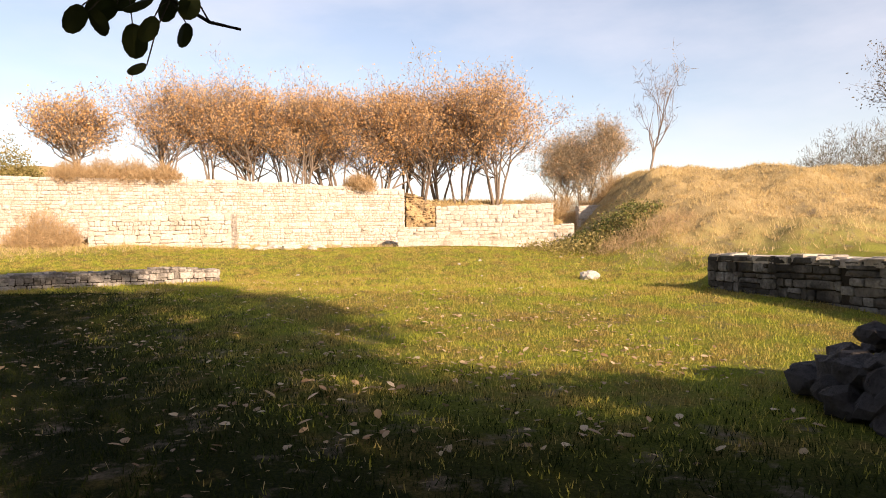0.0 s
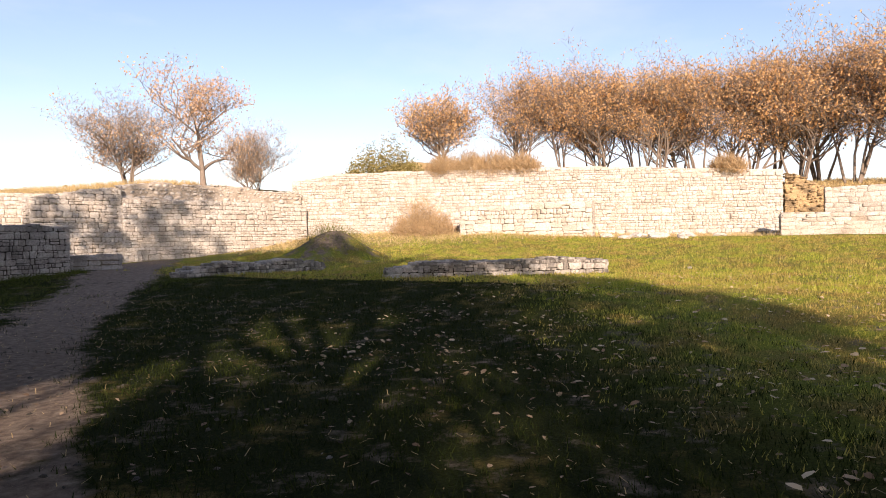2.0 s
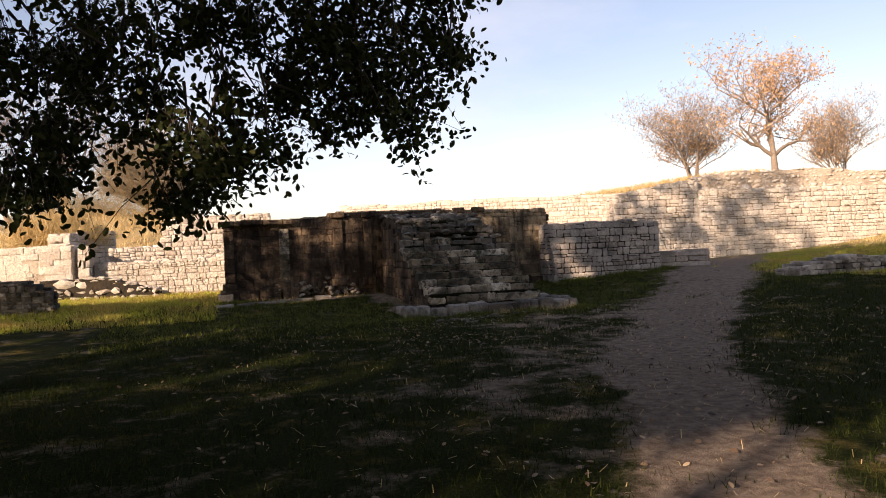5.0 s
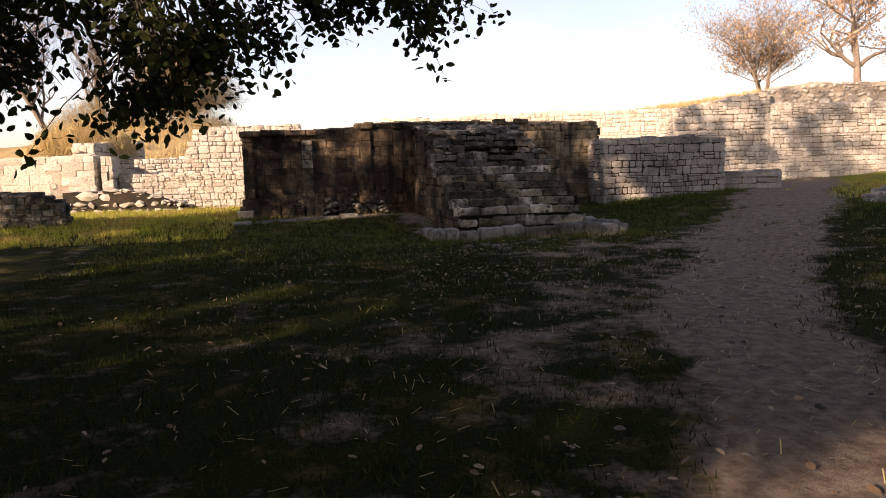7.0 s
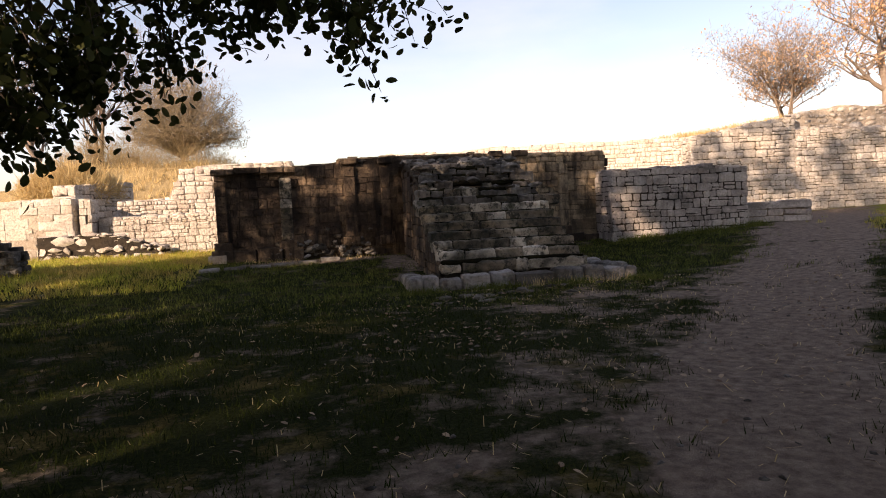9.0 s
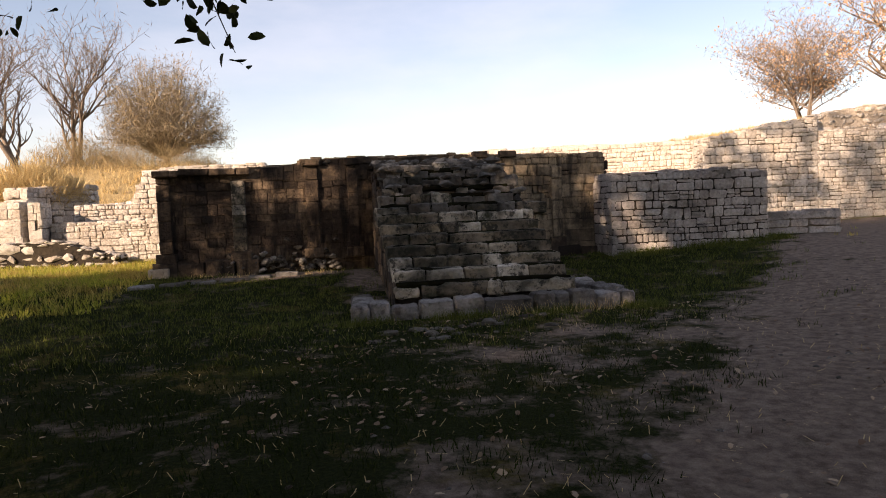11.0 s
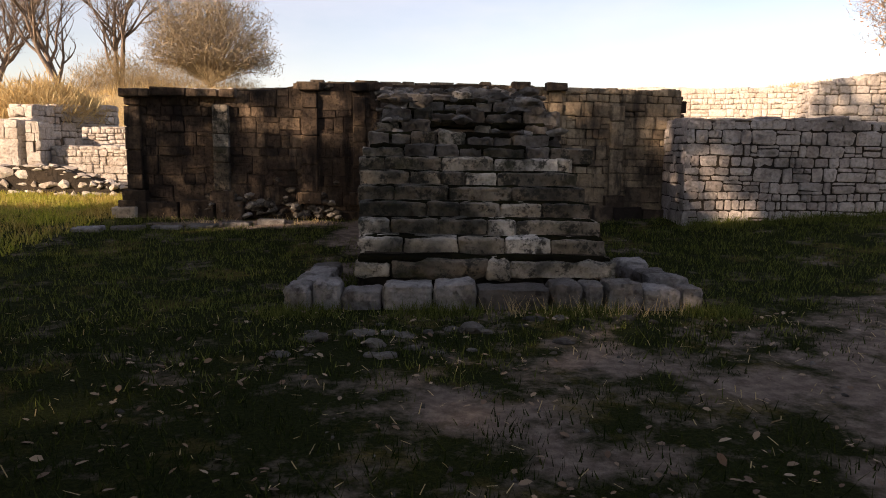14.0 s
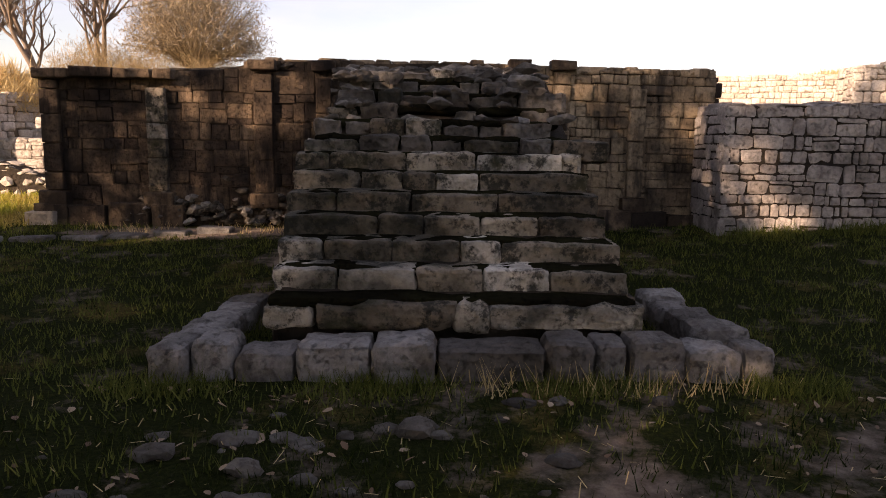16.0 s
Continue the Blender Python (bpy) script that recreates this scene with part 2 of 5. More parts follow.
def land(x, y):
    z = 0.42 * S(x, 2.5, 9) * (1 - 0.45 * S(-y, 16, 24)) + 0.95 * S(x, 14, 29) + 0.22 * S(y, 0.5, 6) * (1 - 0.4 * S(x, 4, 9))
    z += 0.35 * S(x, 20, 27) * S(y, -9, 0)
    z += 3.6 * S(-y + 0.5 * noise.noise(Vector((x * 0.4, y * 0.4, 1))), 22.8, 29.3) * (0.25 * S(x, 10, 22) + 1.0 * S(x, 17, 38)) * (1 - 0.75 * S(x, 42, 70))
    d = -24.3 + (x - 10.6) * 0.26 - y                     # terrace held by the low retaining wall
    z += 0.62 * S(d, 0.15, 0.55) * S(x, 12.5, 10.4)
    d, k = behind(x, y, *EAST_WALL)
    if y < 13.5 and y > -14.5:
        z += (2.6 + (1.0 + 0.4 * S(y, -8, 9)) * S(d, 3, 10)) * S(d, 0.25, 0.8) * S(y, 13.5, 11.0) * S(y, -14.4, -14.0)
    if y <= -14.0:
        z += (2.3 * S(x, 37.8, 38.8) + 1.0 * S(x, 39, 44)) * S(y, -27, -22) * S(y, -14.0, -14.4)
    d, k = behind(x, y, *NORTH_WALL)
    z += (1.7 + 0.7 * S(d, 6, 14)) * S(d, 2.0, 5.0) * S(x, 14.5, 18.0) * (1 - S(x, 24, 27) * S(y, 11.5, 9.0))
    z += (1.6 + 1.2 * S(x, -2, -8)) * S(y, 16, 26) + 0.012 * max(0.0, y - 26)
    z += 1.0 * S(y, 13.5, 17) * S(x, -4, -9) * S(x, -18, -12)
    z += 6.0 * S(math.hypot(x - 70, y - 105), 42, 0)       # the distant hill
    z += (0.6 * noise.noise(Vector((x * 0.3, y * 0.3, 9))) + 0.26 * noise.noise(Vector((x * 0.9, y * 0.9, 5)))) * S(-y, 22, 27) * S(x, 12, 20)
    z += 1.25 * math.exp(-(((x - 17.9) / 1.7) ** 2 + ((y - 2.0) / (1.9 if y > 2.0 else 1.2)) ** 2))       # grassy heap
    far = math.hypot(x, y)
    n = noise.noise(Vector((x * 0.35, y * 0.35, 0))) * 0.05 + noise.noise(Vector((x * 1.3, y * 1.3, 3))) * 0.02
    z += n * (0.3 + 0.7 * S(abs(x - 1) + abs(y + 1), 2, 8)) + 0.6 * S(far, 40, 90) * noise.noise(Vector((x * 0.04, y * 0.04, 7)))
    return z


def trodden(x, y):
    """How far feet have worn the grass away, 0 to 1: an earth path to the passage past the north wall, and the thin ground west of it before the stairs."""
    cx = -2.55 + 0.6 * (y + 12) if y < -5 else 1.65 + 0.87 * (y + 5)
    cx += 0.14 * math.sin(y * 1.1) + 0.2 * noise.noise(Vector((x * 0.5, y * 0.9, 6)))
    wide = 0.62 + 0.5 * S(y, -9, -4) + 0.4 * S(y, -3, 2)
    p = 1 - S(abs(x - cx), wide * 0.45, wide * 1.5)
    p *= S(y, -15.5, -12) * S(y, 13, 10)
    p = max(p, 0.27 * (1 - S(cx - x, 1.0, 4.2)) * S(x - cx, 0.6, -0.4) * S(y, -10.5, -7.0) * S(y, 1.5, -0.6))
    p = max(p, 0.3 * (1 - S(math.hypot((x - 2.3) / 3.2, (y + 2.0) / 2.4), 0.5, 1.15)))
    p = max(p, 0.75 * (1 - S(math.hypot((x + 2.3) / 2.0, (y - 5.3) / 0.6), 0.5, 1.2)))
    p = max(p, 0.5 * (1 - S(math.hypot((x + 0.75) / 0.45, (y - 3.4) / 2.6), 0.4, 1.2)))
    p = max(p, 0.8 * math.exp(-(((x - 17.9) / 1.7) ** 2 + ((y - 2.0) / 1.6) ** 2)))
    if p > 0.02:
        p += (0.55 * noise.noise(Vector((x * 0.8, y * 0.8, 2))) + 0.5 * noise.noise(Vector((x * 2.3, y * 2.3, 4))) + 0.3 * noise.noise(Vector((x * 5.5, y * 5.5, 8)))) * min(1.0, 3 * p)
    return p


# ---- mesh helpers ----
def link(name, data, parent=None, material=None, label=""):
    ob = new(name, data)
    if material:
        data.materials.clear()
        data.materials.append(material)
    if parent:
        ob.parent = parent
    if label:
        ob["label"] = label
    return ob


def mesh_from(name, verts, faces, smooth=False):
    me = bpy.data.meshes.new(name)
    me.from_pydata(verts, [], faces)
    if smooth:
        me.polygons.foreach_set("use_smooth", [True] * len(me.polygons))
    me.update()
    return me


def mesh_arrays(name, verts, tris, smooth=False):
    """A triangle mesh from numpy arrays."""
    me = bpy.data.meshes.new(name)
    nv, nf = len(verts), len(tris)
    me.vertices.add(nv)
    me.vertices.foreach_set("co", np.asarray(verts, dtype=np.float32).ravel())
    me.loops.add(nf * 3)
    me.loops.foreach_set("vertex_index", np.asarray(tris, dtype=np.int32).ravel())
    me.polygons.add(nf)
    me.polygons.foreach_set("loop_start", np.arange(0, nf * 3, 3, dtype=np.int32))
    me.polygons.foreach_set("loop_total", np.full(nf, 3, dtype=np.int32))
    if smooth:
        me.polygons.foreach_set("use_smooth", np.ones(nf, dtype=bool))
    me.update(calc_edges=True)
    me.validate()
    return me


def stone_shape(seed, corner, rim, rough):
    """Unit stone: x and z from -0.5 to 0.5, worn face at y = 0, back at y = 1. Returns vertices and triangles."""
    r = random.Random(seed)
    pts = []
    for sx, sz in ((-1, -1), (1, -1), (1, 1), (-1, 1)):
        a, b = corner * r.uniform(0.4, 1.3), corner * r.uniform(0.4, 1.3)
        first, second = (sx * 0.5, sz * (0.5 - b)), (sx * (0.5 - a), sz * 0.5)
        pts += [first, second] if sx * sz > 0 else [second, first]
    order = sorted(pts, key=lambda p: math.atan2(p[1], p[0]))
    v, f = [], []
    n = len(order)
    rings = ((1.0, 1.0), (rim * 1.5, 1.0), (rim * 0.35, 1 - rim * 0.5), (0.0, 1 - rim * 1.6))
    for y, s in rings:
        for x, z in order:
            j = rough * (0.3 if y == 1.0 else 1.0)
            v.append((x * s + r.uniform(-j, j), y + (r.uniform(-j, j) * 0.8 if y < 0.9 else 0), z * s + r.uniform(-j, j)))
    v.append((r.uniform(-0.1, 0.1), r.uniform(-rough, rough), r.uniform(-0.1, 0.1)))
    for k in range(len(rings) - 1):
        for i in range(n):
            a, b, c, d = k * n + i, k * n + (i + 1) % n, (k + 1) * n + (i + 1) % n, (k + 1) * n + i
            f += [(a, b, c), (a, c, d)]
    base = (len(rings) - 1) * n
    for i in range(n):
        f.append((base + i, base + (i + 1) % n, len(v) - 1))
    return v, f


DRESSED = [stone_shape(10 + i, 0.05, 0.05, 0.016) for i in range(10)]
RUSTIC = [stone_shape(40 + i, 0.16, 0.12, 0.05) for i in range(12)]
ROUNDED = [stone_shape(70 + i, 0.26, 0.2, 0.07) for i in range(12)]


def chunk_shape(seed):
    """A unit piece of broken stone with flat, sharp-edged sides; same box as stone_shape."""
    r = random.Random(seed)
    bm = bmesh.new()
    for i in range(13):
        p = Vector((r.gauss(0, 1), r.gauss(0, 1), r.gauss(0, 1))).normalized() * r.uniform(0.82, 1.1)
        bm.verts.new((p.x * 0.55, 0.5 + p.y * 0.55, p.z * 0.55))
    hull = bmesh.ops.convex_hull(bm, input=bm.verts[:])
    bmesh.ops.delete(bm, geom=[e for e in hull["geom_interior"] if isinstance(e, bmesh.types.BMVert)], context='VERTS')
    bmesh.ops.triangulate(bm, faces=bm.faces[:])
    bm.verts.index_update()
    v, f = [tuple(p.co) for p in bm.verts], [tuple(p.index for p in t.verts) for t in bm.faces]
    bm.free()
    return v, f


CHUNKS = [chunk_shape(130 + i) for i in range(16)]
SHARED = {}


def stone_mesh(kind, i, material):
    shapes = {"dressed": DRESSED, "rustic": RUSTIC, "rounded": ROUNDED, "chunk": CHUNKS}[kind]
    key = (kind, i % len(shapes), material.name)
    if key not in SHARED:
        v, f = shapes[i % len(shapes)]
        me = mesh_from("stone_piece", v, f)
        me.materials.append(material)
        SHARED[key] = me
    return SHARED[key]


class Stones:
    """Gathers stones: the first ones as objects of their own, the rest joined into one mesh."""

    def __init__(self, parent, kind, single, joined, budget, name="stone", seed=1):
        self.parent, self.kind, self.single, self.joined, self.left = parent, kind, single, joined, budget
        self.name, self.r = name, random.Random(seed)
        self.v, self.f, self.n = [], [], 0

    def put(self, centre, ax, inward, up, w, d, h):
        """A stone whose worn face is centred at centre."""
        m = Matrix((ax * w, inward * d, up * h)).transposed()
        if self.left > 0:
            self.left -= 1
            ob = new(self.name, stone_mesh(self.kind, self.r.randrange(100), self.single))
            ob.parent = self.parent
            ob.matrix_basis = Matrix.Translation(centre) @ m.to_4x4()
            return ob
        shapes = {"dressed": DRESSED, "rustic": RUSTIC, "rounded": ROUNDED, "chunk": CHUNKS}[self.kind]
        v, f = shapes[self.r.randrange(len(shapes))]
        a = np.array(v) @ np.array(m.transposed()) + np.array(centre)
        self.v.append(a)
        self.f.append(np.array(f) + self.n)
        self.n += len(a)

    def done(self, name="stonework"):
        if self.v:
            ob = link(name, mesh_arrays(name, np.concatenate(self.v), np.concatenate(self.f)), self.parent, self.joined)
            ob["kind"] = "stuff"


UP = Vector((0, 0, 1))


def lay_face(st, a, b, low, high, hs, ws, depth, seed, proud=0.02, skip=None, loose=0.012, gaps=(0.008, 0.024), stretch=(1.0, 2.4), jog=0.12):
    """Courses of stones over the upright face from plan point a to b (left to right as one looks at it). low, high: heights along 0..1."""
    r = random.Random(seed)
    a, b = Vector((*a, 0)), Vector((*b, 0))
    L = (b - a).length
    ax = (b - a) / L
    inward = Vector((-ax.y, ax.x, 0))
    z1 = max(high(k / 20) for k in range(21))
    begin = 0.0
    while begin < L - 0.01:
        end = begin + r.uniform(*stretch)
        if L - end < 0.8:
            end = L
        z = min(low(k / 10) for k in range(11)) - 0.05 - r.uniform(0, hs[0])
        while z < z1 - 0.03:
            h = r.uniform(*hs)
            u = begin + r.uniform(-jog, jog) if begin > 0 else 0.0
            last = min(L, end + r.uniform(-jog, jog)) if end < L else L
            while u < last - 0.03:
                w = r.uniform(*ws) * r.choice((0.7, 1.0, 1.0, 1.25))
                u0, u1 = max(u, 0.0), min(u + w, last)
                if last - u1 < ws[0] * 0.5:
                    u1 = last
                k = (u0 + u1) / 2 / L
                top = min(z + h, high(k) + r.uniform(-0.02, 0.02))
                if u1 - u0 > 0.04 and top - z > 0.05 and z + h > low(k) - 0.12 and not (skip and skip(u0, u1, z, top)) and r.random() > 0.012:
                    split = h > hs[0] * 1.6 and r.random() < 0.26
                    cutz = z + (top - z) * r.uniform(0.32, 0.68)
                    for zz, tt in (((z, cutz), (cutz, top)) if split else ((z, top + r.uniform(-loose, loose)),)):
                        c = a + ax * ((u0 + u1) / 2) + UP * ((zz + tt) / 2) - inward * r.uniform(-0.3 * proud, proud)
                        gap = r.uniform(*gaps) * (2.2 if r.random() < 0.1 else 1.0)
                        tilt = r.gauss(0, loose * 1.6)
                        st.put(c, ax * math.cos(tilt) + UP * math.sin(tilt), inward, UP * math.cos(tilt) - ax * math.sin(tilt), u1 - u0 - gap, depth, tt - zz - gap)
                u = u1 if u1 > u else u + w
            z += h
        begin = end


def lay_packed(st, a, b, low, high, cell, seed, depth=0.16, proud=0.03, gaps=(0.006, 0.018)):
    """Roughly coursed rubble over a face: wavering beds of stones of many sizes, the low places filled with thin ones. cell: a thin stone's height."""
    r = random.Random(seed)
    a, b = Vector((*a, 0)), Vector((*b, 0))
    L = (b - a).length
    ax = (b - a) / L
    inward = Vector((-ax.y, ax.x, 0))
    z_end = max(high(k / 20) for k in range(21))

    def bed(z, u):
        return z + 0.55 * cell * noise.noise(Vector((u * 0.9, z * 3.0, seed)))

    def one(u0, u1, lo, hi):
        k = min(1.0, (u0 + u1) / 2 / L)
        hi = min(hi, high(k) + r.uniform(-0.02, 0.015))
        if hi - lo < 0.03 or u1 - u0 < 0.03 or hi < low(k) - 0.1:
            return
        gap, tilt = r.uniform(*gaps) * (2.0 if r.random() < 0.12 else 1.0), r.gauss(0, 0.028)
        c = a + ax * ((u0 + u1) / 2) + UP * ((lo + hi) / 2) - inward * r.uniform(-0.4 * proud, proud)
        st.put(c, ax * math.cos(tilt) + UP * math.sin(tilt), inward, UP * math.cos(tilt) - ax * math.sin(tilt), u1 - u0 - gap, depth, hi - lo - gap)

    z = min(low(k / 10) for k in range(11)) - 0.1
    while z < z_end:
        h = cell * r.choice((1.5, 2.0, 2.4, 2.8, 3.2))
        u = 0.0
        while u < L - 0.02:
            w = h * r.uniform(0.8, 2.3) if r.random() < 0.75 else h * r.uniform(0.55, 0.9)
            u1 = L if L - u - w < 0.6 * h else u + w
            lo, hi = bed(z, (u + u1) / 2), bed(z + h, (u + u1) / 2)
            if h > 2.2 * cell and r.random() < 0.34:
                cut = lo + (hi - lo) * r.choice((0.3, 0.38, 0.62, 0.7, 0.5))
                for p, q in ((lo, cut), (cut, hi)):
                    if u1 - u > 3.2 * (q - p) and r.random() < 0.6:
                        m = u + (u1 - u) * r.uniform(0.35, 0.65)
                        one(u, m, p, q)
                        one(m, u1, p, q)
                    else:
                        one(u, u1, p, q)
            else:
                one(u, u1, lo, hi)
            u = u1
        z += h


def lay_top(st, a, b, thick, high, ws, seed, raise_by=0.05):
    """Capping stones along the top of a wall, front edge a to b."""
    r = random.Random(seed)
    a, b = Vector((*a, 0)), Vector((*b, 0))
    L = (b - a).length
    ax = (b - a) / L
    back = Vector((-ax.y, ax.x, 0))
    rows = max(1, round(thick / 0.35))
    for k in range(rows):
        u = 0.0
        while u < L - 0.04:
            w = min(r.uniform(*ws), L - u)
            z = high((u + w / 2) / L) + r.uniform(-0.01, raise_by)
            c = a + ax * (u + w / 2) + back * (thick * (k + 0.5) / rows) + UP * z
            st.put(c, ax, -UP, back, w - 0.012, 0.16, thick / rows - 0.012 + r.uniform(-0.02, 0.03))
            u += w


def wall_core(name, a, b, thick, low, high, material, inset=0.035):
    """The mortared body of a wall, a little behind its stones."""
    a, b = Vector((*a, 0)), Vector((*b, 0))
    L = (b - a).length
    ax = (b - a) / L
    back = Vector((-ax.y, ax.x, 0))
    n = max(2, int(L / 0.5))
    v, f = [], []
    for i in range(n + 1):
        u = inset + (L - 2 * inset) * i / n
        lo, hi = low(u / L) - 0.35, high(u / L) - 0.03
        for y, z in ((inset, lo), (inset, hi), (thick - inset, hi), (thick - inset, lo)):
            v.append(a + ax * u + back * y + UP * z)
    for i in range(n):
        for j in range(4):
            p, q = i * 4 + j, i * 4 + (j + 1) % 4
            f.append((p, q, q + 4, p + 4))
    f += [(3, 2, 1, 0), (n * 4, n * 4 + 1, n * 4 + 2, n * 4 + 3)]
    return link(name, mesh_from(name, v, f), None, material)


def stone_wall(name, label, a, b, thick, low, high, kind="rustic", hs=(0.12, 0.28), ws=(0.18, 0.55), single=None, joined=None,
               budget=0, core=None, seed=1, ends="lr", back=False, top=True, proud=0.02, category="wall", skip=None, tight=False, pack=None, cap=None):
    ob = wall_core(name, a, b, thick, low, high, core or (PALE_CORE if tight else CORE), 0.012 if tight else 0.035)
    tagged(ob, label, category, kind="structure")
    st = Stones(ob, kind, single or PALE_P, joined or PALE, budget, seed=seed)
    A, B = Vector(a), Vector(b)
    ax = (B - A).normalized()
    bk = Vector((-ax.y, ax.x)) * thick
    fit_ = dict(gaps=(0.004, 0.02) if core else (0.0, 0.01), stretch=(5.0, 9.0), jog=0.6, loose=0.02) if tight else {}
    if pack:
        lay_packed(st, a, b, low, high, pack, seed, proud=proud)
        if "l" in ends:
            lay_packed(st, A + bk, A, lambda k: low(0), lambda k: high(0), pack, seed + 1, 0.12, proud)
        if "r" in ends:
            lay_packed(st, B, B + bk, lambda k: low(1), lambda k: high(1), pack, seed + 2, 0.12, proud)
        ends = ""
    else:
        lay_face(st, a, b, low, high, hs, ws, 0.16, seed, proud, skip, **fit_)
    if "l" in ends:
        lay_face(st, A + bk, A, lambda k: low(0), lambda k: high(0), hs, ws, 0.12, seed + 1, proud)
    if "r" in ends:
        lay_face(st, B, B + bk, lambda k: low(1), lambda k: high(1), hs, ws, 0.12, seed + 2, proud)
    if back:
        lay_face(st, B + bk, A + bk, lambda k: low(1 - k), lambda k: high(1 - k), hs, ws, 0.12, seed + 3, proud)
    if cap:
        crown_st = Stones(ob, kind, cap, cap, 80, "capstone", seed)
        lay_top(crown_st, a, b, thick, high, (ws[0] * 1.2, ws[1] * 1.2), seed + 4)
        crown_st.done("capstones")
    elif top:
        lay_top(st, a, b, thick, high, (ws[0] * 1.2, ws[1] * 1.2), seed + 4)
    st.done()
    return ob


def line(*stops):
    """Height along a wall from (place 0..1, height) stops."""
    def at(k):
        for (k0, z0), (k1, z1) in zip(stops, stops[1:]):
            if k <= k1:
                return z0 + (z1 - z0) * max(0.0, (k - k0) / (k1 - k0))
        return stops[-1][1]
    return at


def ragged(fn, amount, seed, fine=9):
    return lambda k: fn(k) + amount * noise.noise(Vector((k * fine, seed * 3.1, 0)))


# ---- ground: one sheet out to the horizon ----
def spread(lo, hi, step, far):
    mid = list(np.arange(lo, hi + step / 2, step))
    out, d = [], step
    while d < far:
        d *= 1.35
        out.append(d)
    return np.array([lo - d for d in reversed(out)] + mid + [hi + d for d in out])


GX, GY = spread(-16, 44, 0.2, 1500), spread(-40, 32, 0.2, 1500)
GZ = np.array([[land(x, y) for x in GX] for y in GY])
nx, ny = len(GX), len(GY)
gv = np.stack([np.tile(GX, ny), np.repeat(GY, nx), GZ.ravel()], axis=1)
ii = (np.arange(ny - 1)[:, None] * nx + np.arange(nx - 1)[None, :]).ravel()
gt = np.concatenate([np.stack([ii, ii + 1, ii + nx + 1], 1), np.stack([ii, ii + nx + 1, ii + nx], 1)])
ground_mesh = mesh_arrays("ground", gv, gt, True)
worn = ground_mesh.attributes.new("worn", 'FLOAT', 'POINT')
worn.data.foreach_set("value", np.array([trodden(x, y) for y in GY for x in GX], dtype=np.float32))


def dryness(x, y):
    """Where the grass has dried to straw: the mound in the south-east, the foot of the east walls and the terrace tops."""
    d, k = behind(x, y, *EAST_WALL)
    v = S(-y + 1.2 * noise.noise(Vector((x * 0.5, y * 0.5, 3))), 23.0, 26.5) * S(x, 16, 24)
    v = max(v, 0.75 * S(d, -7.5, -3) * S(y, -16, -10), S(d, 0.2, 0.6) * S(y, -16, -13))
    v = max(v, S(x, 37, 38), S(y, 12.5, 14.5))
    return v


dry = ground_mesh.attributes.new("dry", 'FLOAT', 'POINT')
dry.data.foreach_set("value", np.array([dryness(x, y) for y in GY for x in GX], dtype=np.float32))


def sereness(x, y):
    """The open meadow east of the oaks is drier than the shade-darkened grass round them."""
    return 0.22 * S(x * 0.6 - y * 0.8, 13.0, 17.5) * S(x, -3, 2) + 0.22 * S(x, 13, 19)


sere_attr = ground_mesh.attributes.new("sere", 'FLOAT', 'POINT')
sere_attr.data.foreach_set("value", np.array([sereness(x, y) for y in GY for x in GX], dtype=np.float32))


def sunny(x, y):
    """The turf coloured brighter as if sunlit: the open meadow and the western yard."""
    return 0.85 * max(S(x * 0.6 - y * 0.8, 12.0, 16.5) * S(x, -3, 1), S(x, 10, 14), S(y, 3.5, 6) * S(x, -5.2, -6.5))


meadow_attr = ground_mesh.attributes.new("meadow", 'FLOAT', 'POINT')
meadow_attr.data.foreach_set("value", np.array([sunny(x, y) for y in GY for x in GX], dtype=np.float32))


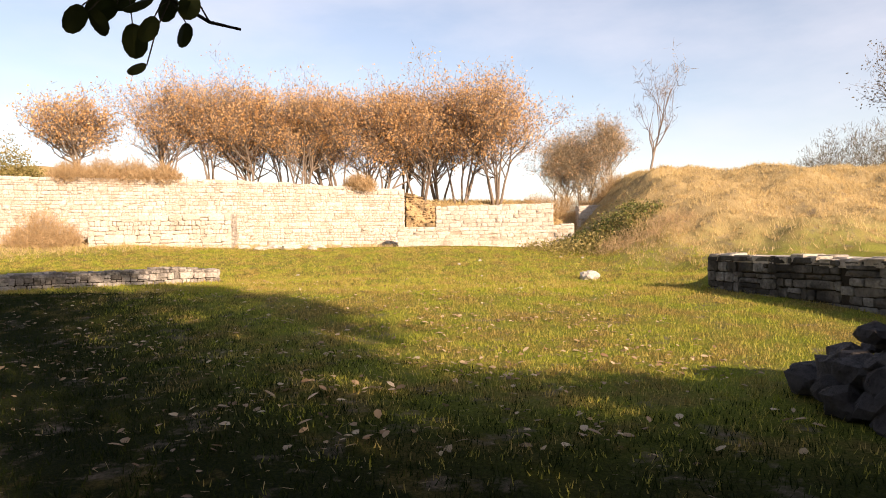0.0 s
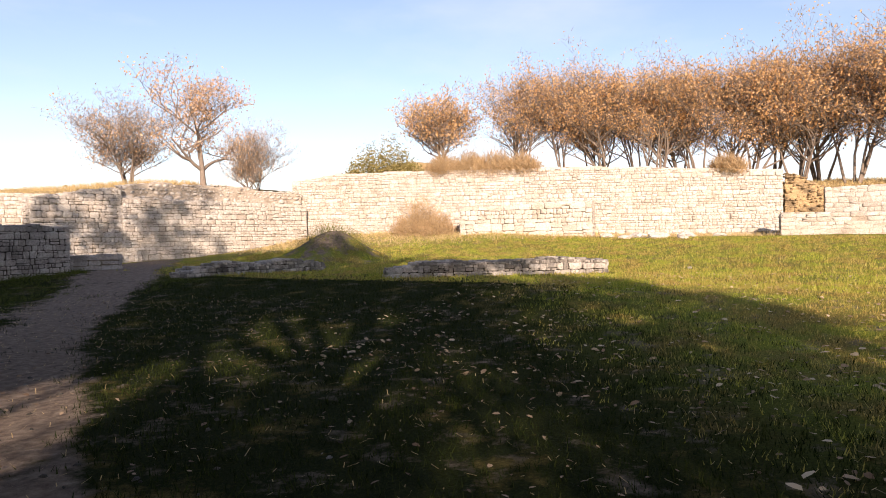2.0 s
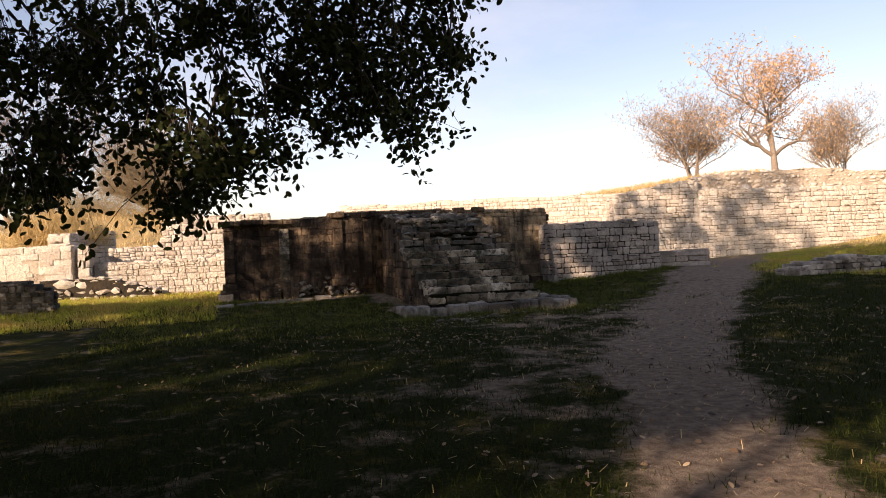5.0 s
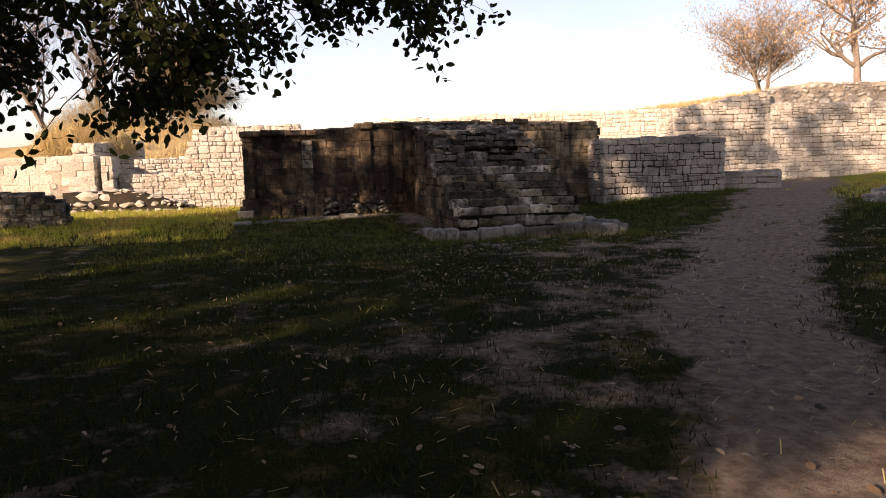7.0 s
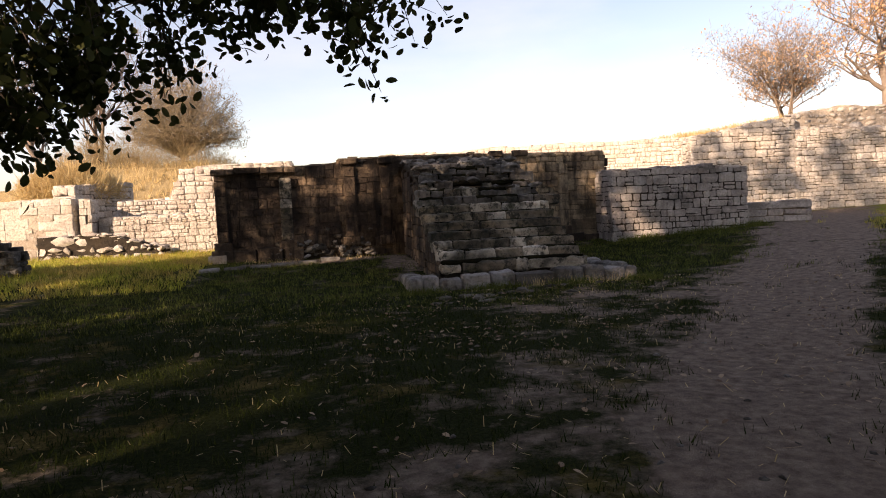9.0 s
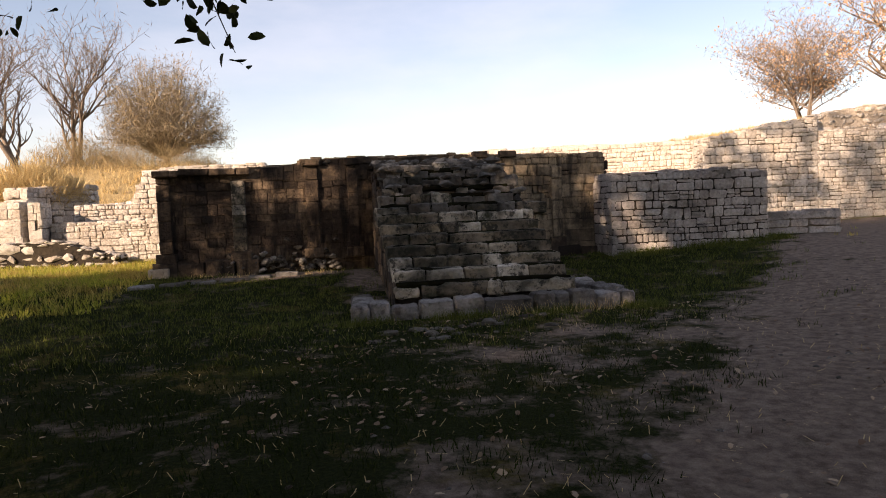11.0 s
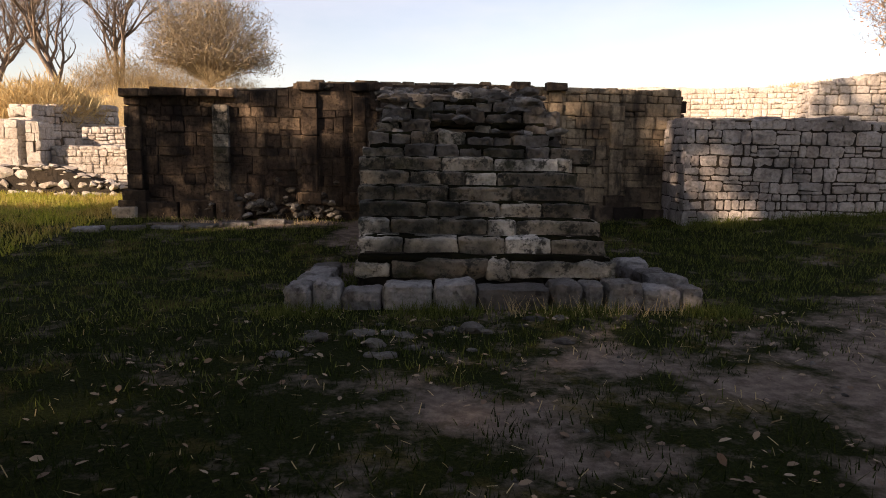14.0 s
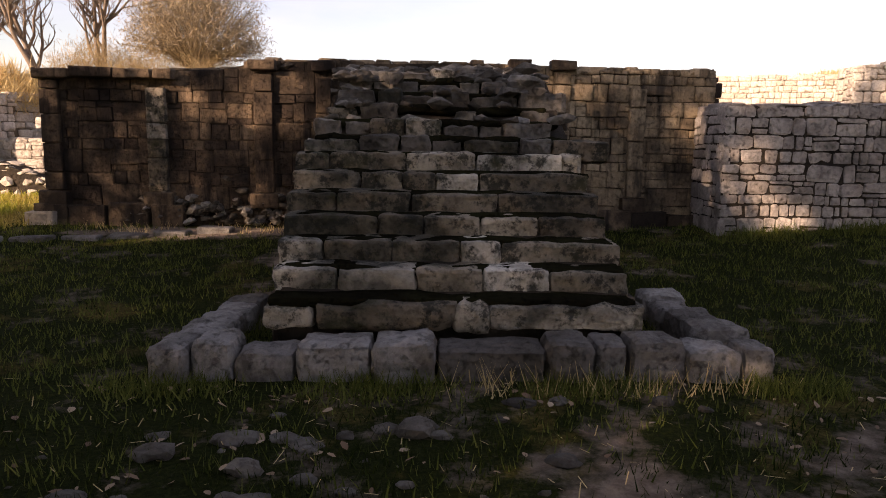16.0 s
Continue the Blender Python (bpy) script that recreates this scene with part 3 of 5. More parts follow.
def ground_material():
    m, nt, bsdf = nodes_of("meadow_earth")
    pos = nt.nodes.new("ShaderNodeNewGeometry").outputs["Position"]

    def attr(name):
        a = nt.nodes.new("ShaderNodeAttribute")
        a.attribute_name = name
        return a.outputs["Fac"]
    fine = noise_tex(nt, 38, 10, 0.75, pos)
    mid = noise_tex(nt, 1.1, 8, 0.65, pos)
    # Tree shade is put into this dark green; leafy below is the sunlit tone.
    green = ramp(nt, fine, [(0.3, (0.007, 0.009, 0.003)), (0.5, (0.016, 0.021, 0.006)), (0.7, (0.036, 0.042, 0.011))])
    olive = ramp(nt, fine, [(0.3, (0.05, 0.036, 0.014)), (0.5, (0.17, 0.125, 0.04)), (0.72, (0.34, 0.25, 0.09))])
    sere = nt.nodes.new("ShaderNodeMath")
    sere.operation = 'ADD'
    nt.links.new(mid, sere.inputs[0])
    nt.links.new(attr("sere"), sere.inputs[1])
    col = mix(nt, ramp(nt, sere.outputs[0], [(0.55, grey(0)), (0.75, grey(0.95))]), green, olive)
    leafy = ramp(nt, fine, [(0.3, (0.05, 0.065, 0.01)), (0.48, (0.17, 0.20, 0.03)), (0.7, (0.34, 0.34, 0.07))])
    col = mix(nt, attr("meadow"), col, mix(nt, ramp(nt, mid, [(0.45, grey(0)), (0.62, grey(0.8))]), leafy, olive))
    straw = ramp(nt, fine, [(0.28, (0.15, 0.105, 0.05)), (0.5, (0.36, 0.27, 0.135)), (0.75, (0.54, 0.42, 0.23))])
    col = mix(nt, attr("dry"), col, straw)
    earth = ramp(nt, noise_tex(nt, 9, 12, 0.7, pos), [(0.3, (0.082, 0.063, 0.05)), (0.5, (0.175, 0.136, 0.108)), (0.72, (0.29, 0.236, 0.19))])
    edge = nt.nodes.new("ShaderNodeMath")
    edge.operation = 'ADD'
    nt.links.new(attr("worn"), edge.inputs[0])
    patch = ramp(nt, noise_tex(nt, 1.7, 10, 0.72, pos), [(0.32, grey(0)), (0.68, grey(0.95))])
    nt.links.new(patch, edge.inputs[1])
    col = mix(nt, ramp(nt, edge.outputs[0], [(0.6, grey(0)), (1.12, grey(1))]), col, earth)
    nt.links.new(col, bsdf.inputs["Base Color"])
    bsdf.inputs["Roughness"].default_value = 1.0
    bsdf.inputs["Specular IOR Level"].default_value = 0.03
    bump(nt, bsdf, noise_tex(nt, 26, 12, 0.75, pos), 0.8, 0.05)
    return m


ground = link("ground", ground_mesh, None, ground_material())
tagged(ground, "rough meadow of green and straw grass with a worn earth path", "ground", kind="structure")


def heights(x, y):
    """The ground's height at arrays of places."""
    i = np.clip(np.searchsorted(GX, x) - 1, 0, nx - 2)
    j = np.clip(np.searchsorted(GY, y) - 1, 0, ny - 2)
    fx, fy = (x - GX[i]) / (GX[i + 1] - GX[i]), (y - GY[j]) / (GY[j + 1] - GY[j])
    return (GZ[j, i] * (1 - fx) + GZ[j, i + 1] * fx) * (1 - fy) + (GZ[j + 1, i] * (1 - fx) + GZ[j + 1, i + 1] * fx) * fy


def g(x, y):
    return float(heights(np.array([x]), np.array([y]))[0])


# ---- podium and staircase ----
FY = 6.0                      # front of the podium
podium_top = ragged(line((0, 2.42), (0.17, 2.46), (0.3, 2.5), (0.31, 2.6), (0.45, 2.62), (0.68, 2.62), (0.8, 2.56), (1, 2.58)), 0.03, 2)
podium_low = line((0, 0.2), (1, 0.3))
podium = wall_core("podium", (-4.85, FY), (4.8, FY), 5.0, podium_low, podium_top, CORE_BROWN, 0.04)
tagged(podium, "ruined temple podium of dark stained brown stone blocks", "podium")
pst = Stones(podium, "dressed", BROWN_P, BROWN_J, 300, "block", 5)
lay_packed(pst, (-4.85, FY), (-0.3, FY), lambda k: 0.3, lambda k: podium_top(k * 0.47), 0.1, 11, 0.2, 0.022, (0.002, 0.012))
lay_face(pst, (-4.85, FY + 5), (-4.85, FY), line((0, 0.25), (1, 0.25)), lambda k: 2.4, (0.15, 0.27), (0.3, 0.7), 0.2, 12, 0.02)
lay_face(pst, (4.8, FY), (4.8, FY + 5), line((0, 0.3), (1, 0.3)), lambda k: 2.5, (0.15, 0.27), (0.3, 0.7), 0.2, 13, 0.16)
pst.done("west_blockwork")
pst = Stones(podium, "dressed", OCHRE_P, OCHRE_J, 160, "block", 6)
lay_packed(pst, (1.6, FY), (4.8, FY), lambda k: 0.3, lambda k: podium_top(0.67 + k * 0.33), 0.085, 19, 0.2, 0.03, (0.003, 0.014))
pst.kind = "rustic"
lay_top(pst, (-4.85, FY + 0.05), (4.8, FY + 0.05), 1.6, podium_top, (0.2, 0.5), 14, 0.05)
pst.done("blockwork")


def box_part(name, parent, material, x0, x1, y0, y1, z0, z1, seed=0, wear=0.008, label="", cut=0.012):
    """A worn block with chamfered, slightly uneven edges."""
    r = random.Random(seed)
    bm = bmesh.new()
    bmesh.ops.create_cube(bm, size=1)
    for v in bm.verts:
        v.co = ((x0 + x1) / 2 + v.co.x * (x1 - x0) + r.uniform(-wear, wear), (y0 + y1) / 2 + v.co.y * (y1 - y0) + r.uniform(-wear, wear),
                (z0 + z1) / 2 + v.co.z * (z1 - z0) + r.uniform(-wear, wear))
    bmesh.ops.bevel(bm, geom=bm.edges[:], offset=cut, segments=2 if cut > 0.025 else 1, affect='EDGES')
    me = bpy.data.meshes.new(name)
    bm.to_mesh(me)
    bm.free()
    return link(name, me, parent, material, label)


def worn_block(name, parent, material, x0, x1, y0, y1, z0, z1, seed, rad=0.03, rough=0.012, cuts=5, label=""):
    """A block with rounded, chipped edges and an uneven face."""
    bm = bmesh.new()
    bmesh.ops.create_cube(bm, size=1)
    bmesh.ops.subdivide_edges(bm, edges=bm.edges[:], cuts=cuts, use_grid_fill=True)
    half = Vector((x1 - x0, y1 - y0, z1 - z0)) / 2
    mid = Vector((x0 + x1, y0 + y1, z0 + z1)) / 2
    o = Vector((seed * 1.7, seed * 0.9, seed * 0.31))
    for v in bm.verts:
        p = Vector((v.co.x * 2 * half.x, v.co.y * 2 * half.y, v.co.z * 2 * half.z))
        k = rad * (1 + 0.8 * noise.noise(p * 5 + o))
        q = Vector([max(-h + k, min(h - k, c)) for c, h in zip(p, half)])
        d = p - q
        n = d.normalized() if d.length > 1e-6 else Vector((0, 0, 0))
        p = q + n * min(d.length, k)
        p += n * (noise.noise(p * 4 + o) * rough * 1.4 + noise.noise(p * 13 + o) * rough)
        v.co = mid + p
    me = bpy.data.meshes.new(name)
    bm.to_mesh(me)
    bm.free()
    return link(name, me, parent, material, label)


def pilaster(x, w, z_top, seed, material=BROWN_P, base=True, cap=False):
    """A shallow pilaster of the podium, block over block, with its worn base and cap."""
    r = random.Random(seed)
    z = 0.72
    while z < z_top - 0.1:
        h = min(r.uniform(0.22, 0.5), z_top - z)
        box_part("pilaster_block", podium, material, x - w / 2, x + w / 2, FY - 0.085, FY + 0.1, z, z + h - 0.012, seed + int(z * 100))
        z += h
    if base:
        box_part("pilaster_base", podium, BROWN_P, x - w / 2 - 0.07, x + w / 2 + 0.07, FY - 0.15, FY + 0.1, 0.5, 0.71, seed)
    if cap:
        box_part("pilaster_cap", podium, BROWN_P, x - w / 2 - 0.06, x + w / 2 + 0.06, FY - 0.14, FY + 0.1, z_top, z_top + 0.14, seed)


pilaster(-4.72, 0.26, 2.28, 21, cap=True)
pilaster(-3.24, 0.27, 2.26, 22, STEP_P)
pilaster(-1.72, 0.27, 2.45, 23, cap=True)
pilaster(-0.86, 0.22, 2.45, 24, cap=True)
pilaster(1.93, 0.2, 2.52, 25, OCHRE_P, cap=True)
pilaster(2.55, 0.24, 2.52, 26, OCHRE_P, cap=True)
pilaster(3.66, 0.22, 2.4, 27, OCHRE_P)
# worn cornice over the west bay, plinth and footing
rr = random.Random(31)
x = -4.9
while x < -3.0:
    w = rr.uniform(0.5, 0.8)
    box_part("cornice_block", podium, BROWN_P, x, min(x + w, -2.95) - 0.015, FY - 0.16, FY + 0.25, 2.3, 2.44 + rr.uniform(-0.02, 0.02), int(x * 50) + 999, 0.015)
    x += w
x = -5.0
while x < 4.6:
    w = rr.uniform(0.45, 0.9)
    if not -0.9 < x + w / 2 < 2.3:
        top = 0.5 + rr.uniform(-0.05, 0.04)
        if x < -3.9 or x > 2.2 or rr.random() < 0.55:
            box_part("plinth_block", podium, BROWN_P, x, x + w - 0.02, FY - 0.16 - rr.uniform(0, 0.05), FY + 0.1, 0.0, top, int(x * 70) + 2000, 0.025)
    x += w
box_part("plinth_block", podium, PALE_P, -5.06, -4.66, FY - 0.3, FY + 0.3, 0.0, 0.42, 77, 0.02, "pale corner plinth block")
# rubble core where the facing has fallen, west bay
core_st = Stones(podium, "chunk", RUBBLE_P, RUBBLE, 60, "core_stone", 8)
r2 = random.Random(8)
for i in range(110):
    cx, cz = r2.uniform(-3.7, -1.2), 0.28 + abs(r2.gauss(0, 0.2))
    s = r2.uniform(0.05, 0.14)
    core_st.put(Vector((cx, FY - 0.06 - r2.uniform(0, 0.1) - 0.12 * (0.9 - min(cz, 0.9)), cz)), Vector((1, 0, 0)), Vector((0, 1, 0)), UP, s * 1.5, 0.2, s)
core_st.done("core_rubble")
# fallen, piled stones along the crest over the stairs
crest = Stones(podium, "chunk", RUBBLE_P, RUBBLE, 110, "crest_stone", 9)
for i in range(130):
    cx = r2.uniform(-1.5, 2.4)
    lift = 0.12 * (1 - abs(cx - 0.3) / 2.2)
    s = r2.uniform(0.1, 0.24)
    crest.put(Vector((cx, FY + r2.uniform(-0.12, 0.7), 2.5 + r2.uniform(-0.12, 0.015) + (0.06 if cx > 1.2 else 0))), Vector((1, 0, 0)), Vector((0, 1, 0)), UP, s * 1.5, s * 1.4, s)
crest.done("crest_rubble")

RISE, TREAD, SX0, SX1 = 0.157, 0.30, -0.46, 2.06
stairs = mesh_from("staircase", [(SX0 + 0.06, 0.5, -0.2), (SX1 - 0.06, 0.5, -0.2), (SX1 - 0.06, 6.0, -0.2), (SX0 + 0.06, 6.0, -0.2),
                                 (SX0 + 0.06, 0.5, 0.36), (SX1 - 0.06, 0.5, 0.36), (SX1 - 0.06, 4.2, 2.2), (SX0 + 0.06, 4.2, 2.2),
                                 (SX1 - 0.06, 6.0, 2.42), (SX0 + 0.06, 6.0, 2.42)],
                   [(0, 1, 5, 4), (4, 5, 6, 7), (7, 6, 8, 9), (1, 2, 8, 6, 5), (3, 0, 4, 7, 9), (2, 3, 9, 8), (0, 3, 2, 1)])
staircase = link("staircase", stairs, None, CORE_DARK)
tagged(staircase, "ancient stone staircase of worn mossy blocks climbing the podium", "staircase")

JOINTS = {1: (0.34, 1.24, 1.46), 2: (0.44, 0.98, 1.44, 1.9), 3: (0.33, 0.83, 1.32, 1.62), 4: (0.72, 1.06, 1.5, 1.94), 5: (0.4, 1.0, 1.7),
          6: (0.56, 0.92, 1.2, 1.56), 7: (0.31, 0.98, 1.6, 2.36)}
for k in range(1, 8):
    rk = random.Random(50 + k)
    left = SX0 - 0.018 * (k - 1) + rk.uniform(-0.015, 0.015)
    cuts = [0.0] + [c * 1.02 for c in JOINTS[k]] + [SX1 - left + rk.uniform(-0.02, 0.02) - 0.008 * k]
    y = 0.35 + TREAD * (k - 1)
    z = 0.42 + RISE * (k - 1)
    for a, b in zip(cuts, cuts[1:]):
        dz, dy = rk.uniform(-0.008, 0.008), rk.uniform(-0.012, 0.012)
        if k == 1:
            dz += rk.uniform(-0.035, 0.0)
        worn_block("step_block", staircase, STEP_P, left + a, left + b - 0.006, y + dy, y + TREAD + 0.12, z - RISE - 0.05, z + dz, k * 100 + int(a * 50),
                   0.028 if k > 1 else 0.045, 0.017 if k > 1 else 0.03, 7)
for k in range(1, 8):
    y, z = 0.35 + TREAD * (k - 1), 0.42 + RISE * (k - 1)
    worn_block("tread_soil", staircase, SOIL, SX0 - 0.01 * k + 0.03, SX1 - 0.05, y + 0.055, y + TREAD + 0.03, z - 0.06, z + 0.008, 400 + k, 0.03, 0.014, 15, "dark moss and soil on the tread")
# broken upper treads
for k in range(8, 14):
    rk = random.Random(70 + k)
    y, z = 0.35 + TREAD * (k - 1) + 0.03 * (k - 8), 0.42 + RISE * (k - 1) + 0.005 * (k - 8)
    u = SX0 - 0.1 + 0.07 * (k - 8)
    while u < SX1 - 0.05 - 0.09 * (k - 8):
        w = rk.uniform(0.22, 0.6)
        if rk.random() < 0.9:
            worn_block("broken_step_block", staircase, RUBBLE if rk.random() < 0.6 else STEP_P, u, u + w - 0.02, y + rk.uniform(-0.06, 0.08), y + TREAD + 0.2, z - RISE - 0.06,
                       z + rk.uniform(-0.06, 0.02), k * 100 + int(u * 50) + 7, 0.025, 0.022, 7)
        u += w
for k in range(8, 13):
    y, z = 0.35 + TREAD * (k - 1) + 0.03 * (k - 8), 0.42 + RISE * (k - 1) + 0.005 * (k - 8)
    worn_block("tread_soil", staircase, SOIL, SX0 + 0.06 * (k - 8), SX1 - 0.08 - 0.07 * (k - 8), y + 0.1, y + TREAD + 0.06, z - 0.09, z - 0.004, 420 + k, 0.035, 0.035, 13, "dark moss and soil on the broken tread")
rubble = Stones(staircase, "chunk", RUBBLE_P, RUBBLE, 90, "rubble_stone", 12)


def flight(y):
    """Height of the broken upper flight at a place along it."""
    return 0.42 + RISE * math.floor((y - 0.35) / TREAD) if y < 4.0 else 2.24 + (y - 4.2) * 0.13


for i in range(150):
    yy, s = 2.75 + 3.2 * r2.random(), r2.uniform(0.05, 0.14)
    cx = r2.uniform(SX0, SX1)
    if r2.random() < 0.6:
        cx = SX0 + 0.35 * r2.random() + 0.1 if r2.random() < 0.45 else SX1 - 0.25 - 0.95 * r2.random()
    if i < 14:                                   # the larger pale blocks of the fall
        cx, yy, s = r2.uniform(0.85, 1.6), r2.uniform(3.9, 5.3), r2.uniform(0.13, 0.2)
    rubble.put(Vector((cx, yy - s * 0.4, flight(yy) + s * r2.uniform(0.1, 0.4))), Vector((1, r2.uniform(-.4, .4), 0)).normalized(), Vector((0, 1, 0)), UP, s * 2.2, s * 1.6, s * 1.05)
rubble.done("stair_rubble")
# the side walls of the flight
for side, xa in (("west", SX0 - 0.16), ("east", SX1 + 0.14)):
    sst = Stones(staircase, "dressed", BROWN_P, BROWN_P, 60, "side_block", 15)
    slope = line((0, 2.4), (0.4, 1.85), (1, 0.3)) if side == "west" else line((0, 0.3), (0.6, 1.85), (1, 2.4))
    pa, pb = ((xa + 0.16, 5.9), (xa + 0.16, 0.6)) if side == "west" else ((xa - 0.14, 0.6), (xa - 0.14, 5.9))
    lay_face(sst, pa, pb, lambda k: 0.1, slope, (0.16, 0.3), (0.3, 0.7), 0.18, 61, 0.015)
    sst.done("side_blockwork")

# kerb round the foot of the stairs
kerb = new("stair_kerb")
kerb.location = (0.9, 0.2, 0)
tagged(kerb, "low kerb of grey limestone blocks round the stair foot", "kerb")


def kerb_block(x0, x1, y0, y1, top, seed):
    ob = worn_block("kerb_stone", kerb, KERB_P, x0 - 0.9, x1 - 0.9 - 0.018, y0 - 0.2, y1 - 0.2, -0.15, top, seed, 0.045, 0.02, 6)
    return ob


xs = [-1.08, -0.83, -0.55, -0.18, 0.28, 0.68, 1.36, 1.66, 1.88, 2.22, 2.58, 2.82]
for i, (a, b) in enumerate(zip(xs, xs[1:])):
    kerb_block(a, b, rr.uniform(-0.06, 0.03), 0.34 + rr.uniform(-0.03, 0.04), 0.195 + 0.05 * min(1, (a + 1.1) / 2) + rr.uniform(-0.05, 0.03), 300 + i)
for i in range(4):
    kerb_block(-1.04 + rr.uniform(-.03, .03), -0.72, 0.38 + i * 0.36, 0.71 + i * 0.36, 0.2 - 0.02 * i + rr.uniform(-.03, .02), 330 + i)
    kerb_block(2.42, 2.78 + rr.uniform(-.03, .03), 0.38 + i * 0.36, 0.71 + i * 0.36, 0.25 - 0.01 * i + rr.uniform(-.03, .02), 340 + i)

# ---- the other walls ----
W = stone_wall
W("wall_1", "squared grey limestone block wall beside the podium", (4.52, 4.95), (8.1, 4.9), 1.03, line((0, 0.2), (1, 0.55)), ragged(line((0, 2.0), (0.2, 2.06), (0.75, 2.06), (1, 1.98)), 0.02, 4),
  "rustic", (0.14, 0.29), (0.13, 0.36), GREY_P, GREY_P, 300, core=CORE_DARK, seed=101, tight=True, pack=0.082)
W("wall_2", "long pale wall of squared stones with a tree's shadow on it", (14.9, 12.1), (24.9, 9.8), 1.2, line((0, 0.4), (0.25, 0.5), (1, 1.4)),
  ragged(line((0, 3.6), (0.5, 3.55), (1, 3.5)), 0.03, 5, 14), "rustic", (0.1, 0.27), (0.16, 0.6), PALE_P, PALE, 280, core=CORE, seed=111, proud=0.04, pack=0.085)
W("wall_22", "ruinous upper part of the long wall, set back", (15.2, 12.6), (25.2, 10.4), 1.0, line((0, 3.4), (1, 3.4)),
  ragged(line((0, 4.0), (0.03, 4.35), (0.4, 4.5), (0.7, 4.3), (1, 4.4)), 0.14, 25, 12), "chunk", (0.14, 0.34), (0.2, 0.6), PALE_P, PALE, 60, core=PALE_CORE, seed=311, proud=0.08, pack=0.1)
W("wall_3", "lower pale wall running on behind the passage", (11.2, 13.0), (14.9, 12.15), 1.2, line((0, 0.5), (1, 0.5)), ragged(line((0, 3.5), (0.3, 3.7), (1, 4.1)), 0.08, 6), "rustic", (0.14, 0.3), (0.25, 0.6), PALE_P, PALE, 40, seed=121, proud=0.04, pack=0.09)
W("wall_4", "high sunlit limestone wall closing the field", (25.2, 11.2), (36.9, -13.9), 1.2, line((0, 1.0), (0.4, 1.2), (1, 1.4)),
  ragged(line((0, 4.9), (0.1, 5.35), (0.6, 5.4), (1, 5.0)), 0.06, 7, 20), "rustic", (0.11, 0.3), (0.2, 0.85), PALE_P, PALE, 0, seed=131, proud=0.035, core=PALE_CORE, pack=0.085)
W("wall_5", "squared pale stone terrace wall in front of the high wall", (26.4, 0.6), (28.25, -5.95), 3.6, line((0, 1.4), (1, 1.45)), ragged(line((0, 3.06), (1, 3.25)), 0.02, 8), "rustic", (0.12, 0.3), (0.25, 0.85), PALE_P, PALE, 60, seed=141, core=CORE, pack=0.15)
W("wall_6", "low sunlit wall of pale squared stones", (31.0, -14.2), (31.9, -23.9), 4.0, line((0, 1.3), (1, 1.4)), ragged(line((0, 2.42), (0.8, 2.28), (1, 2.5)), 0.02, 9), "rustic", (0.16, 0.3), (0.25, 0.7), PALE_P, PALE, 60, seed=151, tight=True)
W("wall_7", "upper pale wall behind the low one", (36.8, -15.9), (37.35, -23.3), 1.0, line((0, 1.8), (1, 2.0)), ragged(line((0, 3.85), (1, 3.95)), 0.03, 10), "rustic", (0.16, 0.3), (0.25, 0.7), PALE_P, PALE, 0, seed=161, tight=True)
W("wall_8", "short end of the upper pale wall past a dark gap", (37.5, -24.9), (37.7, -27.6), 1.0, line((0, 1.8), (1, 2.2)), line((0, 3.75), (1, 3.85)), "rustic", (0.16, 0.3), (0.25, 0.7), PALE_P, PALE, 0, seed=171, tight=True)
W("wall_9", "low ruined wall stub of pale stones in the grass", (10.1, -6.2), (14.0, -11.05), 0.9, line((0, 0.35), (1, 0.28)), ragged(line((0, 0.62), (0.15, 0.8), (0.8, 0.85), (1, 0.8)), 0.09, 11), "rustic", (0.07, 0.19), (0.12, 0.4), STUB_P, STUB_P, 300, core=CORE_DARK, seed=181, proud=0.06, pack=0.06)
W("wall_10", "low rough wall stub of loose stones in the grass", (8.4, -0.35), (13.5, -1.2), 0.9, line((0, 0.35), (1, 0.4)), ragged(line((0, 0.6), (0.2, 0.8), (0.9, 0.8), (1, 0.7)), 0.12, 12), "rustic", (0.07, 0.18), (0.1, 0.34), STUB_P, STUB_P, 300, core=CORE_DARK, seed=191, proud=0.08, pack=0.06)
# Shade is put into the dark face stones, sunlight into the pale capstones.
W("wall_11", "low retaining wall, blocks coloured dark for shade and top pale for sun", (10.6, -24.3), (1.5, -26.7), 0.8, line((0, 0.25), (1, 0.0)), ragged(line((0, 1.06), (1, 0.95)), 0.05, 13), "rustic", (0.1, 0.26), (0.2, 0.6), RUBBLE_P, RUBBLE, 150, core=CORE_DARK, seed=201, cap=PALE_P)
W("wall_12", "distant pale wall beyond the podium", (1.0, 27.0), (17.0, 21.0), 1.2, line((0, 1.5), (1, 1.8)), ragged(line((0, 4.3), (1, 4.3)), 0.15, 14), "rustic", (0.2, 0.4), (0.3, 0.9), PALE_P, PALE, 0, core=PALE_CORE, seed=211, pack=0.1)
W("wall_21", "broken rubble core at the end of the high wall", (36.95, -13.95), (36.85, -15.9), 1.4, line((0, 1.9), (1, 1.9)), ragged(line((0, 4.8), (0.3, 4.7), (0.7, 4.2), (1, 3.9)), 0.1, 21), "chunk", (0.1, 0.26), (0.12, 0.4), TAWNY, TAWNY, 0, core=TAWNY, seed=301, proud=0.12, pack=0.08)
